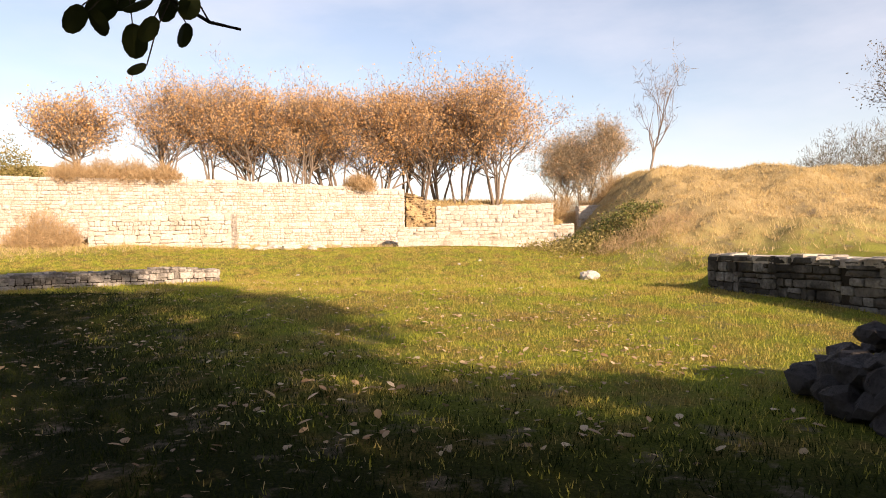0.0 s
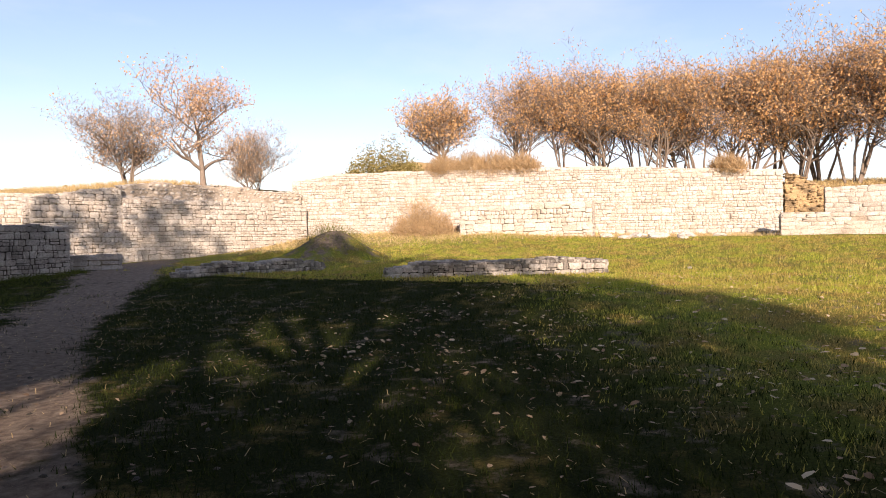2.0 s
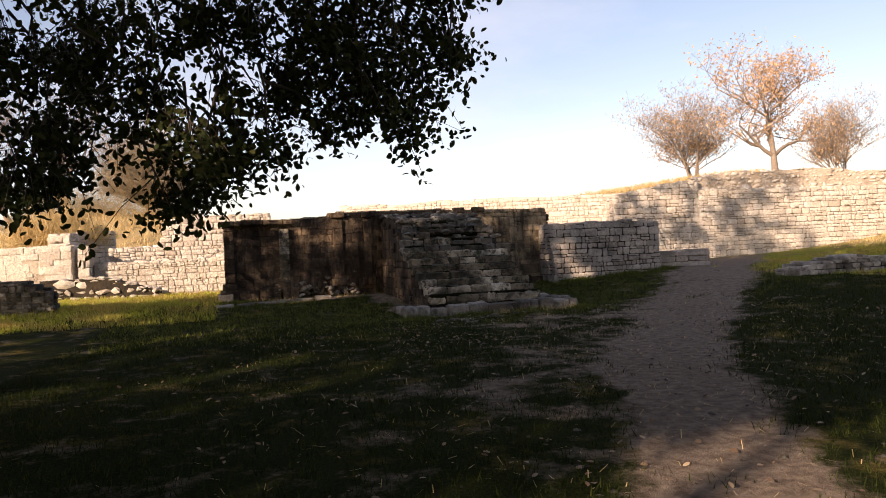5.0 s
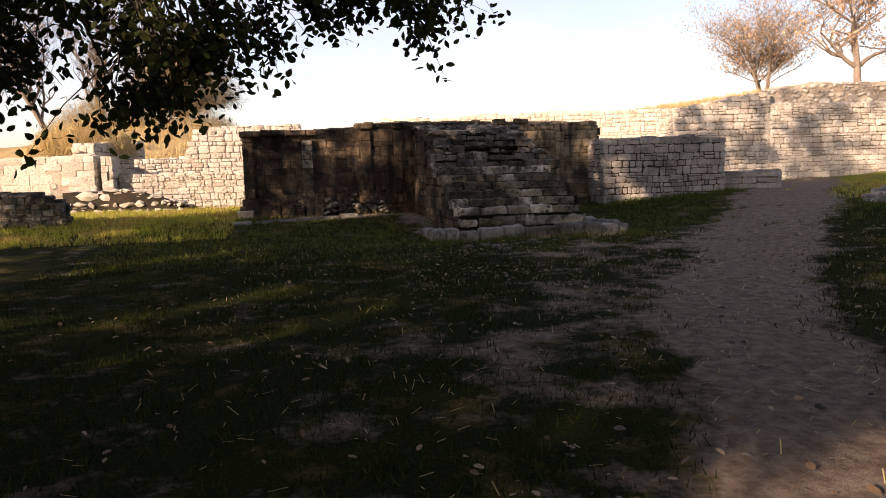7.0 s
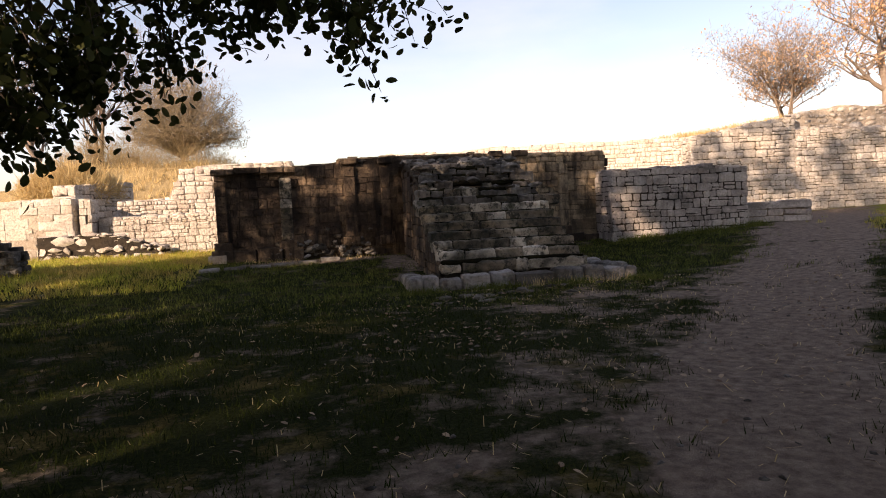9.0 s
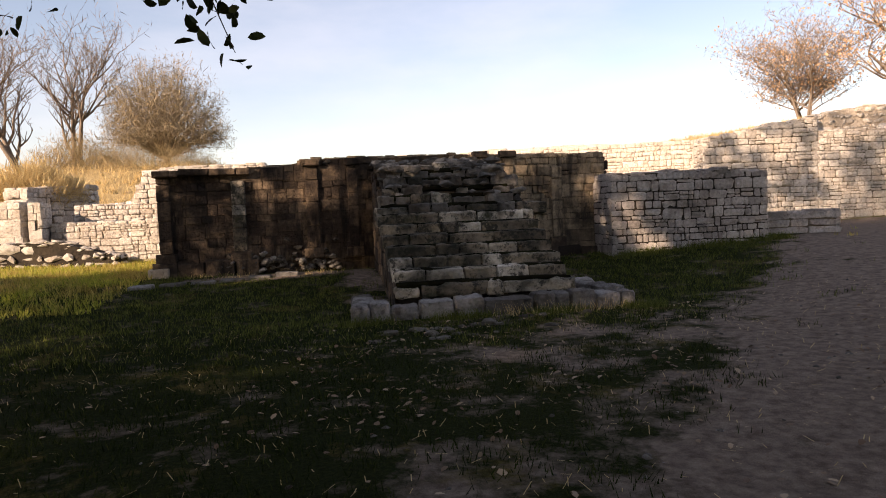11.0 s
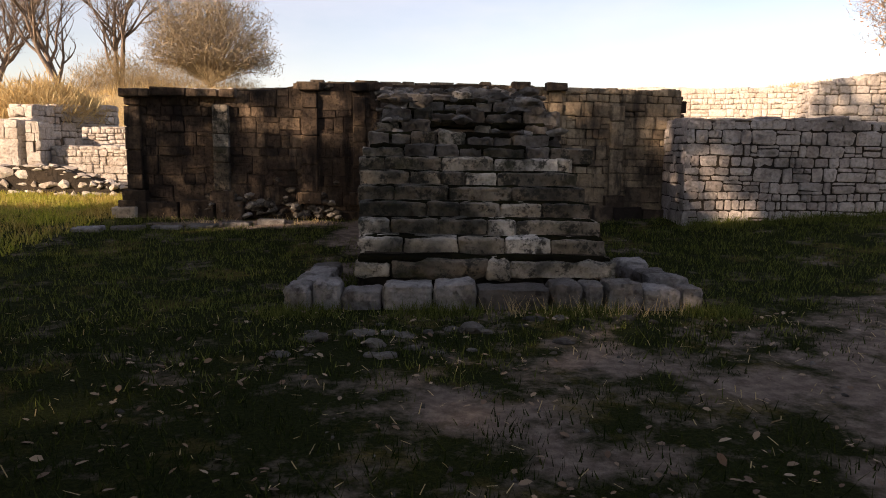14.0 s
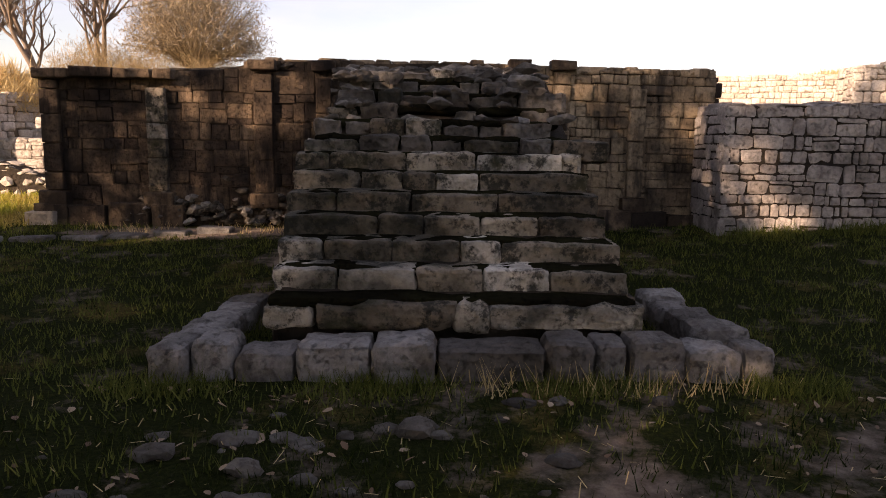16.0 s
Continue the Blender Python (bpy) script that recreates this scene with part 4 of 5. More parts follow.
# ruins west of the podium
W("wall_13", "sunlit pale ashlar wall with a broken jamb", (-17.0, 12.6), (-10.05, 12.0), 0.9, line((0, 0.4), (1, 0.45)), ragged(line((0, 2.0), (1, 2.08)), 0.02, 15), "dressed", (0.2, 0.34), (0.35, 0.8), PALE_P, PALE, 60, seed=221, tight=True)
W("wall_14", "small pale stone pier at a doorway", (-9.85, 12.0), (-9.5, 12.0), 0.7, lambda k: 0.45, line((0, 2.05), (1, 2.05)), "dressed", (0.2, 0.34), (0.2, 0.35), PALE_P, PALE, 20, seed=231)
W("wall_15", "low pale wall of small squared stones", (-9.45, 12.4), (-5.0, 12.2), 0.8, lambda k: 0.4, ragged(line((0, 1.42), (1, 1.5)), 0.02, 16), "rustic", (0.12, 0.2), (0.18, 0.45), PALE_P, PALE, 120, seed=241, core=PALE_CORE, pack=0.07)
W("wall_16", "stepped pale wall behind, rising eastward", (-9.2, 13.6), (-3.4, 13.4), 0.8, lambda k: 0.6, ragged(line((0, 1.95), (0.3, 2.0), (0.36, 2.9), (0.5, 3.1), (1, 3.1)), 0.05, 17), "rustic", (0.12, 0.24), (0.2, 0.5), PALE_P, PALE, 60, core=PALE_CORE, seed=251, pack=0.08)
W("wall_17", "rubble foundation of rough pale stones in the grass", (-10.9, 11.3), (-7.2, 11.1), 0.7, lambda k: 0.2, ragged(line((0, 0.95), (0.5, 1.0), (1, 0.5)), 0.06, 18), "chunk", (0.14, 0.28), (0.2, 0.5), PALE_P, PALE, 90, core=CORE_DARK, seed=261, proud=0.1, pack=0.1)
W("wall_18", "shaded stub of a rough stone wall", (-10.9, 5.3), (-9.0, 5.4), 0.8, lambda k: 0.0, ragged(line((0, 1.05), (0.7, 1.0), (1, 0.7)), 0.08, 19), "rustic", (0.08, 0.2), (0.14, 0.4), RUBBLE_P, RUBBLE, 90, seed=271, proud=0.06, pack=0.07)
W("wall_19", "shaded cross wall of the western room", (-10.4, 13.4), (-9.5, 16.8), 0.8, lambda k: 0.6, ragged(line((0, 2.55), (1, 2.75)), 0.05, 20), "rustic", (0.16, 0.3), (0.25, 0.6), GREY_P, PALE, 0, seed=281)
W("wall_20", "low slab bench of grey stone at the wall's foot", (8.6, 5.75), (10.4, 5.55), 0.75, lambda k: 0.65, line((0, 1.08), (1, 1.05)), "rustic", (0.16, 0.22), (0.4, 0.9), GREY_P, GREY_P, 30, seed=291)


def rock(name, label, x, y, z, sx, sy, sz, seed, material=None, lumps=2, category="rock"):
    bm = bmesh.new()
    bmesh.ops.create_icosphere(bm, subdivisions=2 if max(sx, sy) < 0.25 else 3, radius=1)
    o = Vector((seed * 3.7, seed * 1.3, 0))
    for v in bm.verts:
        n = v.co.normalized()
        k = 1 + 0.4 * noise.noise(n * 1.3 + o) + 0.22 * noise.noise(n * 3.4 + o) + 0.06 * noise.noise(n * 8 + o)
        q = n * k
        v.co = (q.x * sx, q.y * sy, max(q.z, -0.5) * sz)
    me = bpy.data.meshes.new(name)
    bm.to_mesh(me)
    bm.free()
    ob = link(name, me, None, material or RUBBLE)
    ob.location = (x, y, z)
    return tagged(ob, label, category)


# dark rough masonry pile at the start of the walk
pile = new("stone_pile")
pile.location = (-1.0, -22.05, -0.12)
tagged(pile, "dark shaded pile of rough boulders beside the start", "stone pile")
pr_ = random.Random(17)
for i in range(70):
    px, py = pr_.uniform(-0.45, 1.5), pr_.uniform(-1.0, 0.3)
    heap = 0.72 * max(0.0, 1 - (((px - 0.75) / 1.3) ** 2 + ((py + 0.45) / 0.95) ** 2))
    k = pr_.uniform(0.1, 0.26)
    b = rock("boulder", "", px, py, max(0.05, heap * pr_.uniform(0.75, 1.05)), k, k * 0.85, k * 0.7, 900 + i, DARKROCK)
    del b["category"]
    b.parent = pile
core_b = rock("boulder", "", 0.75, -0.45, 0.1, 0.72, 0.5, 0.42, 960, DARKROCK)
del core_b["category"]
core_b.parent = pile
rock("rock", "white sunlit boulder lying in the meadow", 15.2, -22.2, g(15.2, -22.2) + 0.08, 0.3, 0.26, 0.2, 21, PALE)


# ---- trees ----
def tube(V, T, pts, radii, sides):
    base = sum(len(a) for a in V)
    ring = []
    for i, p in enumerate(pts):
        d = (pts[min(i + 1, len(pts) - 1)] - pts[max(i - 1, 0)])
        if d.length < 1e-6:
            d = UP.copy()
        d.normalize()
        a = d.cross(Vector((0.3, 0.9, 0.2)))
        if a.length < 0.1:
            a = d.cross(Vector((1, 0, 0)))
        a.normalize()
        b = d.cross(a)
        for s in range(sides):
            w = 2 * math.pi * s / sides
            ring.append(p + (a * math.cos(w) + b * math.sin(w)) * radii[i])
    V.append(np.array([tuple(q) for q in ring]))
    t = []
    for i in range(len(pts) - 1):
        for s in range(sides):
            p, q = base + i * sides + s, base + i * sides + (s + 1) % sides
            t += [(p, q, q + sides), (p, q + sides, p + sides)]
    T.append(np.array(t))


def grow(r, V, T, tips, p, d, length, radius, level, top, opt):
    """A limb with its side branches; tips gathers twig ends for leaves."""
    n = 5 if level == 0 else 4
    pts, radii = [p.copy()], [radius]
    q, w = p.copy(), d.copy()
    for i in range(n):
        jit = Vector((r.gauss(0, 1), r.gauss(0, 1), r.gauss(0, 0.6))) * opt["bend"] * (0.5 if level == 0 else 1)
        w = (w + jit + UP * opt["rise"] * (1 if level else 0.3) - UP * opt["droop"] * (level >= 2)).normalized()
        q = q + w * (length / n)
        pts.append(q.copy())
        radii.append(radius * (1 - 0.62 * (i + 1) / n))
    tube(V, T, pts, radii, 7 if level == 0 else (5 if level == 1 else 3))
    if level >= top:
        tips += [pts[-1], pts[-2], pts[2]]
        return
    kids = opt["kids"][level]
    for k in range(kids):
        at = r.uniform(opt["from"] if level == 0 else 0.25, 1.0) if k else 1.0
        i = min(n - 1, int(at * n))
        start = pts[i].lerp(pts[i + 1], at * n - i) if at < 1 else pts[-1]
        ang = r.uniform(0, 2 * math.pi)
        side = Vector((math.cos(ang), math.sin(ang), r.uniform(-0.1, 0.5)))
        nd = (w * (1 - opt["open"]) + side * opt["open"]).normalized()
        grow(r, V, T, tips, start, nd, length * r.uniform(*opt["ratio"]), radii[min(i + 1, n)] * 0.75 + 0.004, level + 1, top, opt)


def leaf_cloud(tips, per, size, spread_by, seed, shape="leaf", flat=0.4):
    """Small leaves round the twig ends."""
    r = np.random.RandomState(seed)
    c = np.repeat(np.array([tuple(t) for t in tips]), per, axis=0)
    n = len(c)
    c = c + r.normal(0, spread_by, (n, 3))
    a = r.normal(0, 1, (n, 3))
    a[:, 2] -= flat
    a /= np.linalg.norm(a, axis=1)[:, None]
    b = np.cross(a, r.normal(0, 1, (n, 3)))
    b /= np.linalg.norm(b, axis=1)[:, None]
    s = (size * r.uniform(0.65, 1.3, n))[:, None]
    up = np.cross(a, b)
    if shape == "leaf":
        prof = ((0, 0), (0.2, 0.2), (0.5, 0.3), (0.8, 0.22), (1.0, 0.0), (0.8, -0.22), (0.5, -0.3), (0.2, -0.2))
        v = np.stack([c + a * s * u + b * s * w + up * s * 0.12 * abs(w) * 3 for u, w in prof], 1)
        k = np.arange(n)[:, None, None] * 8
        t = np.array([(0, 1, 7), (1, 6, 7), (1, 2, 6), (2, 5, 6), (2, 3, 5), (3, 4, 5)])[None] + k
    else:
        thin = 0.025 if shape == "stalk" else 0.3
        prof = ((0, 0), (0.4, thin), (1.0, 0.0), (0.4, -thin))
        v = np.stack([c + a * s * u + b * s * w for u, w in prof], 1)
        k = np.arange(n)[:, None, None] * 4
        t = np.array([(0, 1, 2), (0, 2, 3)])[None] + k
    return v.reshape(-1, 3), t.reshape(-1, 3)


def tree(label, height, radius, seed, leaf, per, size, fuzz, opt, stems=1, levels=3, shape="flake", bark=None, category="tree", name="tree", twigs=0, bare_to=0.0, spread_to=0.0, stalk=0.5):
    """spread_to: the width of the crown; with it, height is the true height."""
    r = random.Random(seed)
    V, T, tips = [], [], []
    for s in range(stems):
        a = r.uniform(0, 6.28)
        lean = (0.12 if stems == 1 else r.uniform(0.15, 0.5))
        d = Vector((math.cos(a) * lean, math.sin(a) * lean, 1)).normalized()
        grow(r, V, T, tips, Vector((math.cos(a), math.sin(a), 0)) * (0.25 if stems > 1 else 0) - UP * 0.2, d, height * opt["trunk"], radius, 0, levels, opt)
    if spread_to:
        P = np.array([tuple(p) for p in tips])
        kz, kr = height / np.percentile(P[:, 2], 98), 0.5 * spread_to / np.percentile(np.hypot(P[:, 0], P[:, 1]), 93)
        V = [a * np.array((kr, kr, kz)) for a in V]
        tips = [Vector((p.x * kr, p.y * kr, p.z * kz)) for p in tips]
    if twigs:
        v, t = leaf_cloud(tips, twigs, stalk, 0.12, seed + 50, "stalk", -1.0)
        T.append(t + sum(len(a) for a in V))
        V.append(v)
    if bare_to:
        tips = [p for p in tips if p.z > bare_to * height * (1 + 0.25 * r.gauss(0, 1))]
    root = new(name)
    tagged(root, label, category)
    link("trunk", mesh_arrays("trunk", np.concatenate(V), np.concatenate(T), True), root, bark or BARK)
    if per:
        v, t = leaf_cloud(tips, per, size, fuzz, seed, shape)
        link("crown", mesh_arrays("crown", v, t), root, leaf)
    return root


RUST = dict(bend=0.2, rise=0.07, droop=0.0, kids=(6, 5, 4), open=0.6, ratio=(0.5, 0.8), trunk=0.46, **{"from": 0.35})
SPREADING = dict(bend=0.2, rise=0.06, droop=0.0, kids=(7, 6, 5), open=0.6, ratio=(0.55, 0.85), trunk=0.34, **{"from": 0.5})
AIRY = dict(bend=0.17, rise=0.06, droop=0.0, kids=(8, 6, 5), open=0.58, ratio=(0.42, 0.74), trunk=0.6, **{"from": 0.2})
BARE = dict(bend=0.14, rise=0.1, droop=0.0, kids=(8, 5, 5), open=0.5, ratio=(0.4, 0.65), trunk=0.6, **{"from": 0.3})


def stand(root, x, y, turn=0, scale=1.0, z=None):
    root.location = (x, y, (g(x, y) if z is None else z))
    root.rotation_euler = (0, 0, radians(turn))
    root.scale = (scale,) * 3
    return root


def place_copies(src, spots):
    x, y, turn, k = spots[0]
    stand(src, x, y, turn, k)
    for x, y, turn, k in spots[1:]:
        c = copy_thing(src, Matrix.Translation((x, y, g(x, y))) @ Matrix.Rotation(radians(turn), 4, 'Z'))
        c.scale = (k,) * 3


rust_a = tree("tree with rust-brown autumn leaves behind the high wall", 6.9, 0.075, 1, RUST_LEAF, 3, 0.135, 0.26, RUST, 6, twigs=2, bare_to=0.28, spread_to=6.2, stalk=0.4)
rust_b = tree("tree with rust-brown autumn leaves behind the high wall", 7.1, 0.075, 2, RUST_LEAF, 3, 0.135, 0.26, RUST, 5, twigs=2, bare_to=0.28, spread_to=6.5, stalk=0.4)
rust_c = tree("tree with rust-brown autumn leaves behind the high wall", 6.7, 0.075, 3, RUST_LEAF, 3, 0.135, 0.26, RUST, 6, twigs=2, bare_to=0.28, spread_to=6.8, stalk=0.4)
for t_ in (rust_a, rust_b, rust_c):
    t_["group"] = "row of rust-brown trees"
place_copies(rust_a, [(41.0, 3.2, 0, 1.07), (42, -5.8, 120, 1.12), (42.5, -14.3, 200, 1.16), (44.8, -1.0, 250, 1.07), (45.0, -15.6, 20, 1.16)])
place_copies(rust_b, [(41.5, 0.4, 40, 1.12), (43.0, -8.6, 90, 1.12), (42.3, -17.2, 300, 1.26), (44.5, -4.2, 150, 1.07), (45.2, -12.8, 210, 1.12)])
place_copies(rust_c, [(42.2, -2.6, 10, 1.12), (42.8, -11.4, 170, 1.16), (42.0, -19.8, 60, 1.21), (45.0, -7.2, 330, 1.07), (44.6, -10.0, 100, 1.07)])
small_rust = tree("rust-leaved tree standing apart above the wall", 5.6, 0.075, 4, RUST_LEAF, 3, 0.16, 0.25, SPREADING, 3, twigs=2, bare_to=0.3, spread_to=7.0, stalk=0.4)
stand(small_rust, 41.5, 9.6, 0, 1.15)
bare_a = tree("nearly bare twiggy tree with a few buff leaves", 5.4, 0.06, 5, PINK_LEAF, 1, 0.13, 0.28, RUST, 6, twigs=3, bark=BUFF_BARK, spread_to=4.8, stalk=0.4)
bare_a["group"] = "bare trees"
place_copies(bare_a, [(42, -24.2, 0, 1.0), (42.5, -26.0, 90, 1.0), (43.5, -28.0, 200, 0.9)])
slim = tree("slender bare tree standing alone on the mound", 6.5, 0.08, 6, BUFF_LEAF, 0, 0.1, 0.1, dict(BARE, open=0.35, kids=(9, 3, 2)), 1, twigs=3)
stand(slim, 36.0, -29.0, 0, 1.0)
wall_tree = tree("autumn tree with pinkish-orange leaves above the long wall", 8.2, 0.15, 7, PINK_LEAF, 8, 0.17, 0.3, dict(SPREADING, **{"from": 0.35}), 1, twigs=2, spread_to=9.5, stalk=0.4, bare_to=0.22)
stand(wall_tree, 28.0, 22.0, 0, 1.0)
wall_tree2 = tree("smaller half-bare autumn tree beside the larger one", 5.8, 0.07, 8, PINK_LEAF, 1, 0.15, 0.28, AIRY, 5, twigs=2, spread_to=8.0, stalk=0.45)
stand(wall_tree2, 26.0, 27.5, 0, 1.0)
wall_tree3 = copy_thing(wall_tree2, Matrix.Translation((30.4, 19.6, g(30.4, 19.6))) @ Matrix.Rotation(2.0, 4, 'Z'))
wall_tree3.scale = (0.62, 0.62, 0.86)


def dome_bush(label, height, width, seed, n=300):
    """A leafless round bush: many thin stems fanning from a short trunk, each ending in fine twigs."""
    r = random.Random(seed)
    V, T, tips = [], [], []
    base = Vector((0, 0, 0.5))
    tube(V, T, [Vector((0, 0, -0.3)), Vector((0.04, 0, 0.3)), base], [0.2, 0.16, 0.13], 7)
    for i in range(n):
        a, c = r.uniform(0, 6.283), r.uniform(-0.12, 1.0)
        s_ = math.sqrt(max(0.0, 1 - c * c))
        k = r.uniform(0.72, 1.03) * (1 + 0.1 * noise.noise(Vector((math.cos(a) * 2, math.sin(a) * 2, c * 3 + seed))))
        e = Vector((math.cos(a) * s_ * width / 2 * k, math.sin(a) * s_ * width / 2 * k, 1.6 + c * (height - 1.6) * k))
        m = base.lerp(e, 0.45) + Vector((r.gauss(0, 0.15), r.gauss(0, 0.15), 0.35 * (1 - c)))
        m2 = base.lerp(e, 0.75) + Vector((r.gauss(0, 0.15), r.gauss(0, 0.15), 0.2 * (1 - c)))
        tube(V, T, [base, m, m2, e], [0.04, 0.024, 0.014, 0.006], 4)
        tips += [e, m2.lerp(e, 0.6), m2.lerp(e, 0.3), m2, m.lerp(m2, 0.5)]
    v, t = leaf_cloud(tips, 9, 0.42, 0.2, seed + 50, "stalk", -0.9)
    T.append(t + sum(len(q) for q in V))
    V.append(v)
    root = new("bush")
    tagged(root, label, "bush")
    link("trunk", mesh_arrays("trunk", np.concatenate(V), np.concatenate(T), True), root, BUFF_BARK)
    v, t = leaf_cloud(tips, 7, 0.075, 0.24, seed, "flake")
    link("crown", mesh_arrays("crown", v, t), root, BUFF_LEAF)
    return root


bushy = dome_bush("dense round leafless bush of fine buff twigs", 5.7, 6.6, 9)
stand(bushy, -9.8, 28.0, 0, 1.0)
left_bare = tree("tall bare tree with a forked grey trunk", 8.0, 0.16, 10, BUFF_LEAF, 0, 0.1, 0.1, dict(BARE, kids=(8, 6, 4)), 2, twigs=1)
left_bare["group"] = "bare trees"
place_copies(left_bare, [(-16.2, 28.0, 0, 1.0), (-14.3, 28.5, 100, 0.95), (-20.0, 27.0, 220, 0.9)])


def shrub(label, x, y, w, h, seed, leaf, n, size, name="shrub", base=None, shape="stalk", per=9):
    r = random.Random(seed)
    tips = []
    for i in range(n):
        a, k = r.uniform(0, 6.28), math.sqrt(r.random())
        top = h * (1 - k * k) * r.uniform(0.6, 1.1)
        for j in range(3):
            px, py = x + math.cos(a) * k * w, y + math.sin(a) * k * w
            tips.append(Vector((px, py, (g(px, py) if base is None else base) + top * r.uniform(0.05, 1))))
    v, t = leaf_cloud(tips, per, size * (3.2 if shape == "stalk" else 1), 0.16, seed, shape, -1.3 if shape == "stalk" else 0.4)
    v = v - np.array((x, y, 0))
    ob = link(name, mesh_arrays(name, v, t), None, leaf)
    ob.location = (x, y, 0)
    return tagged(ob, label, "shrub")


shrub("thicket of dry brush along the edge of the terrace", 41.0, -25.0, 3.4, 1.5, 44, DRYBRUSH, 420, 0.11)
shrub("olive-green shrub rising behind the wall", 31.2, 8.8, 3.2, 3.6, 31, OLIVE_LEAF, 520, 0.12, shape="leaf", per=9)
# The heap scrub is added to stand in for tree shade there.
shrub("low scrub added to darken the grassy heap", 17.8, 2.0, 1.5, 0.2, 43, SHRUB_LEAF, 260, 0.05)
shrub("brown dried bush at the foot of the high wall", 26.9, 3.2, 1.7, 2.0, 32, DRYBRUSH, 260, 0.12)
shrub("dark brushwood at the edge of the mound", 27.5, -25.0, 2.6, 0.9, 33, SHRUB_LEAF, 240, 0.12, shape="leaf", per=6)
for bx, by in ((29.6, 3.4), (30.3, 2.0), (30.9, 0.6), (31.5, -0.8)):
    shrub("dried brown brush on top of the high wall", bx, by, 1.0, 1.5 - 0.22 * abs(by - 1.6), 36 + int(by * 10), DRYBRUSH, 170, 0.13, base=5.25)
shrub("dried brown brush along the top of the high wall", 36.0, -11.2, 0.9, 0.8, 37, DRYBRUSH, 150, 0.13, base=5.0)
shrub("golden dry grass heaped over the western ruin", -11.3, 15.6, 1.5, 1.0, 38, STRAW, 420, 0.15, base=2.3)
shrub("green and brown scrub along the bank of the mound", 25.5, -23.8, 3.2, 0.6, 39, OLIVE_LEAF, 300, 0.1, shape="leaf", per=6)
shrub("brown dried weeds at the foot of the mound", 23.0, -25.6, 2.2, 0.5, 45, DRYBRUSH, 200, 0.07)
shrub("small green weeds on the wall top", 24.0, 12.2, 1.2, 0.6, 40, BUFF_LEAF, 120, 0.1)
shrub("thick buff undergrowth round the bush", -10.2, 27.5, 3.6, 1.9, 41, BUFF_LEAF, 600, 0.08)
shrub("brown brushwood below the bare trees", -14.2, 27.0, 2.6, 2.2, 42, BUFF_LEAF, 450, 0.1)
shrub("scrub on the distant hilltop", 48, 62, 9, 2.0, 34, SHRUB_LEAF, 400, 0.5, shape="leaf", per=6)
shrub("dark grey-brown thicket beyond the mound", 52, -50, 8, 6.0, 35, GREY_LEAF, 1500, 0.16, per=7)
dark_tree = tree("dark grey-green tree beyond the mound", 9.0, 0.16, 14, GREY_LEAF, 4, 0.16, 0.4, SPREADING, 2, twigs=2, spread_to=8.5, stalk=0.5)
stand(dark_tree, 38.0, -47.5, 0, 1.0)


# overhanging evergreen oaks: the crowns hang into the walk and shade it
SUN_SPOTS = [((5.2, 4.9, 0.6), 0.3), ((4.6, 4.9, 1.2), 0.15), ((2.0, -0.35, 0.05), 0.3), ((-1.25, 6.0, 2.2), 0.2), ((-2.3, 5.2, 0.3), 0.35), ((1.75, -10.9, 0.1), 0.38), ((1.1, -10.0, 0.1), 0.35), ((3.3, -8.7, 0.1), 0.32),
             ((-1.95, -11.0, 0), 0.5), ((-2.0, -10.2, 0), 0.3)]


def in_gap(p):
    """Whether a place in a crown lies in one of the gaps that let the low sun through."""
    for q, wide in SUN_SPOTS:
        d = p - Vector(q)
        along = d.dot(to_sun)
        if along > 4 and (d - to_sun * along).length < wide + 0.38:
            return True
    return False


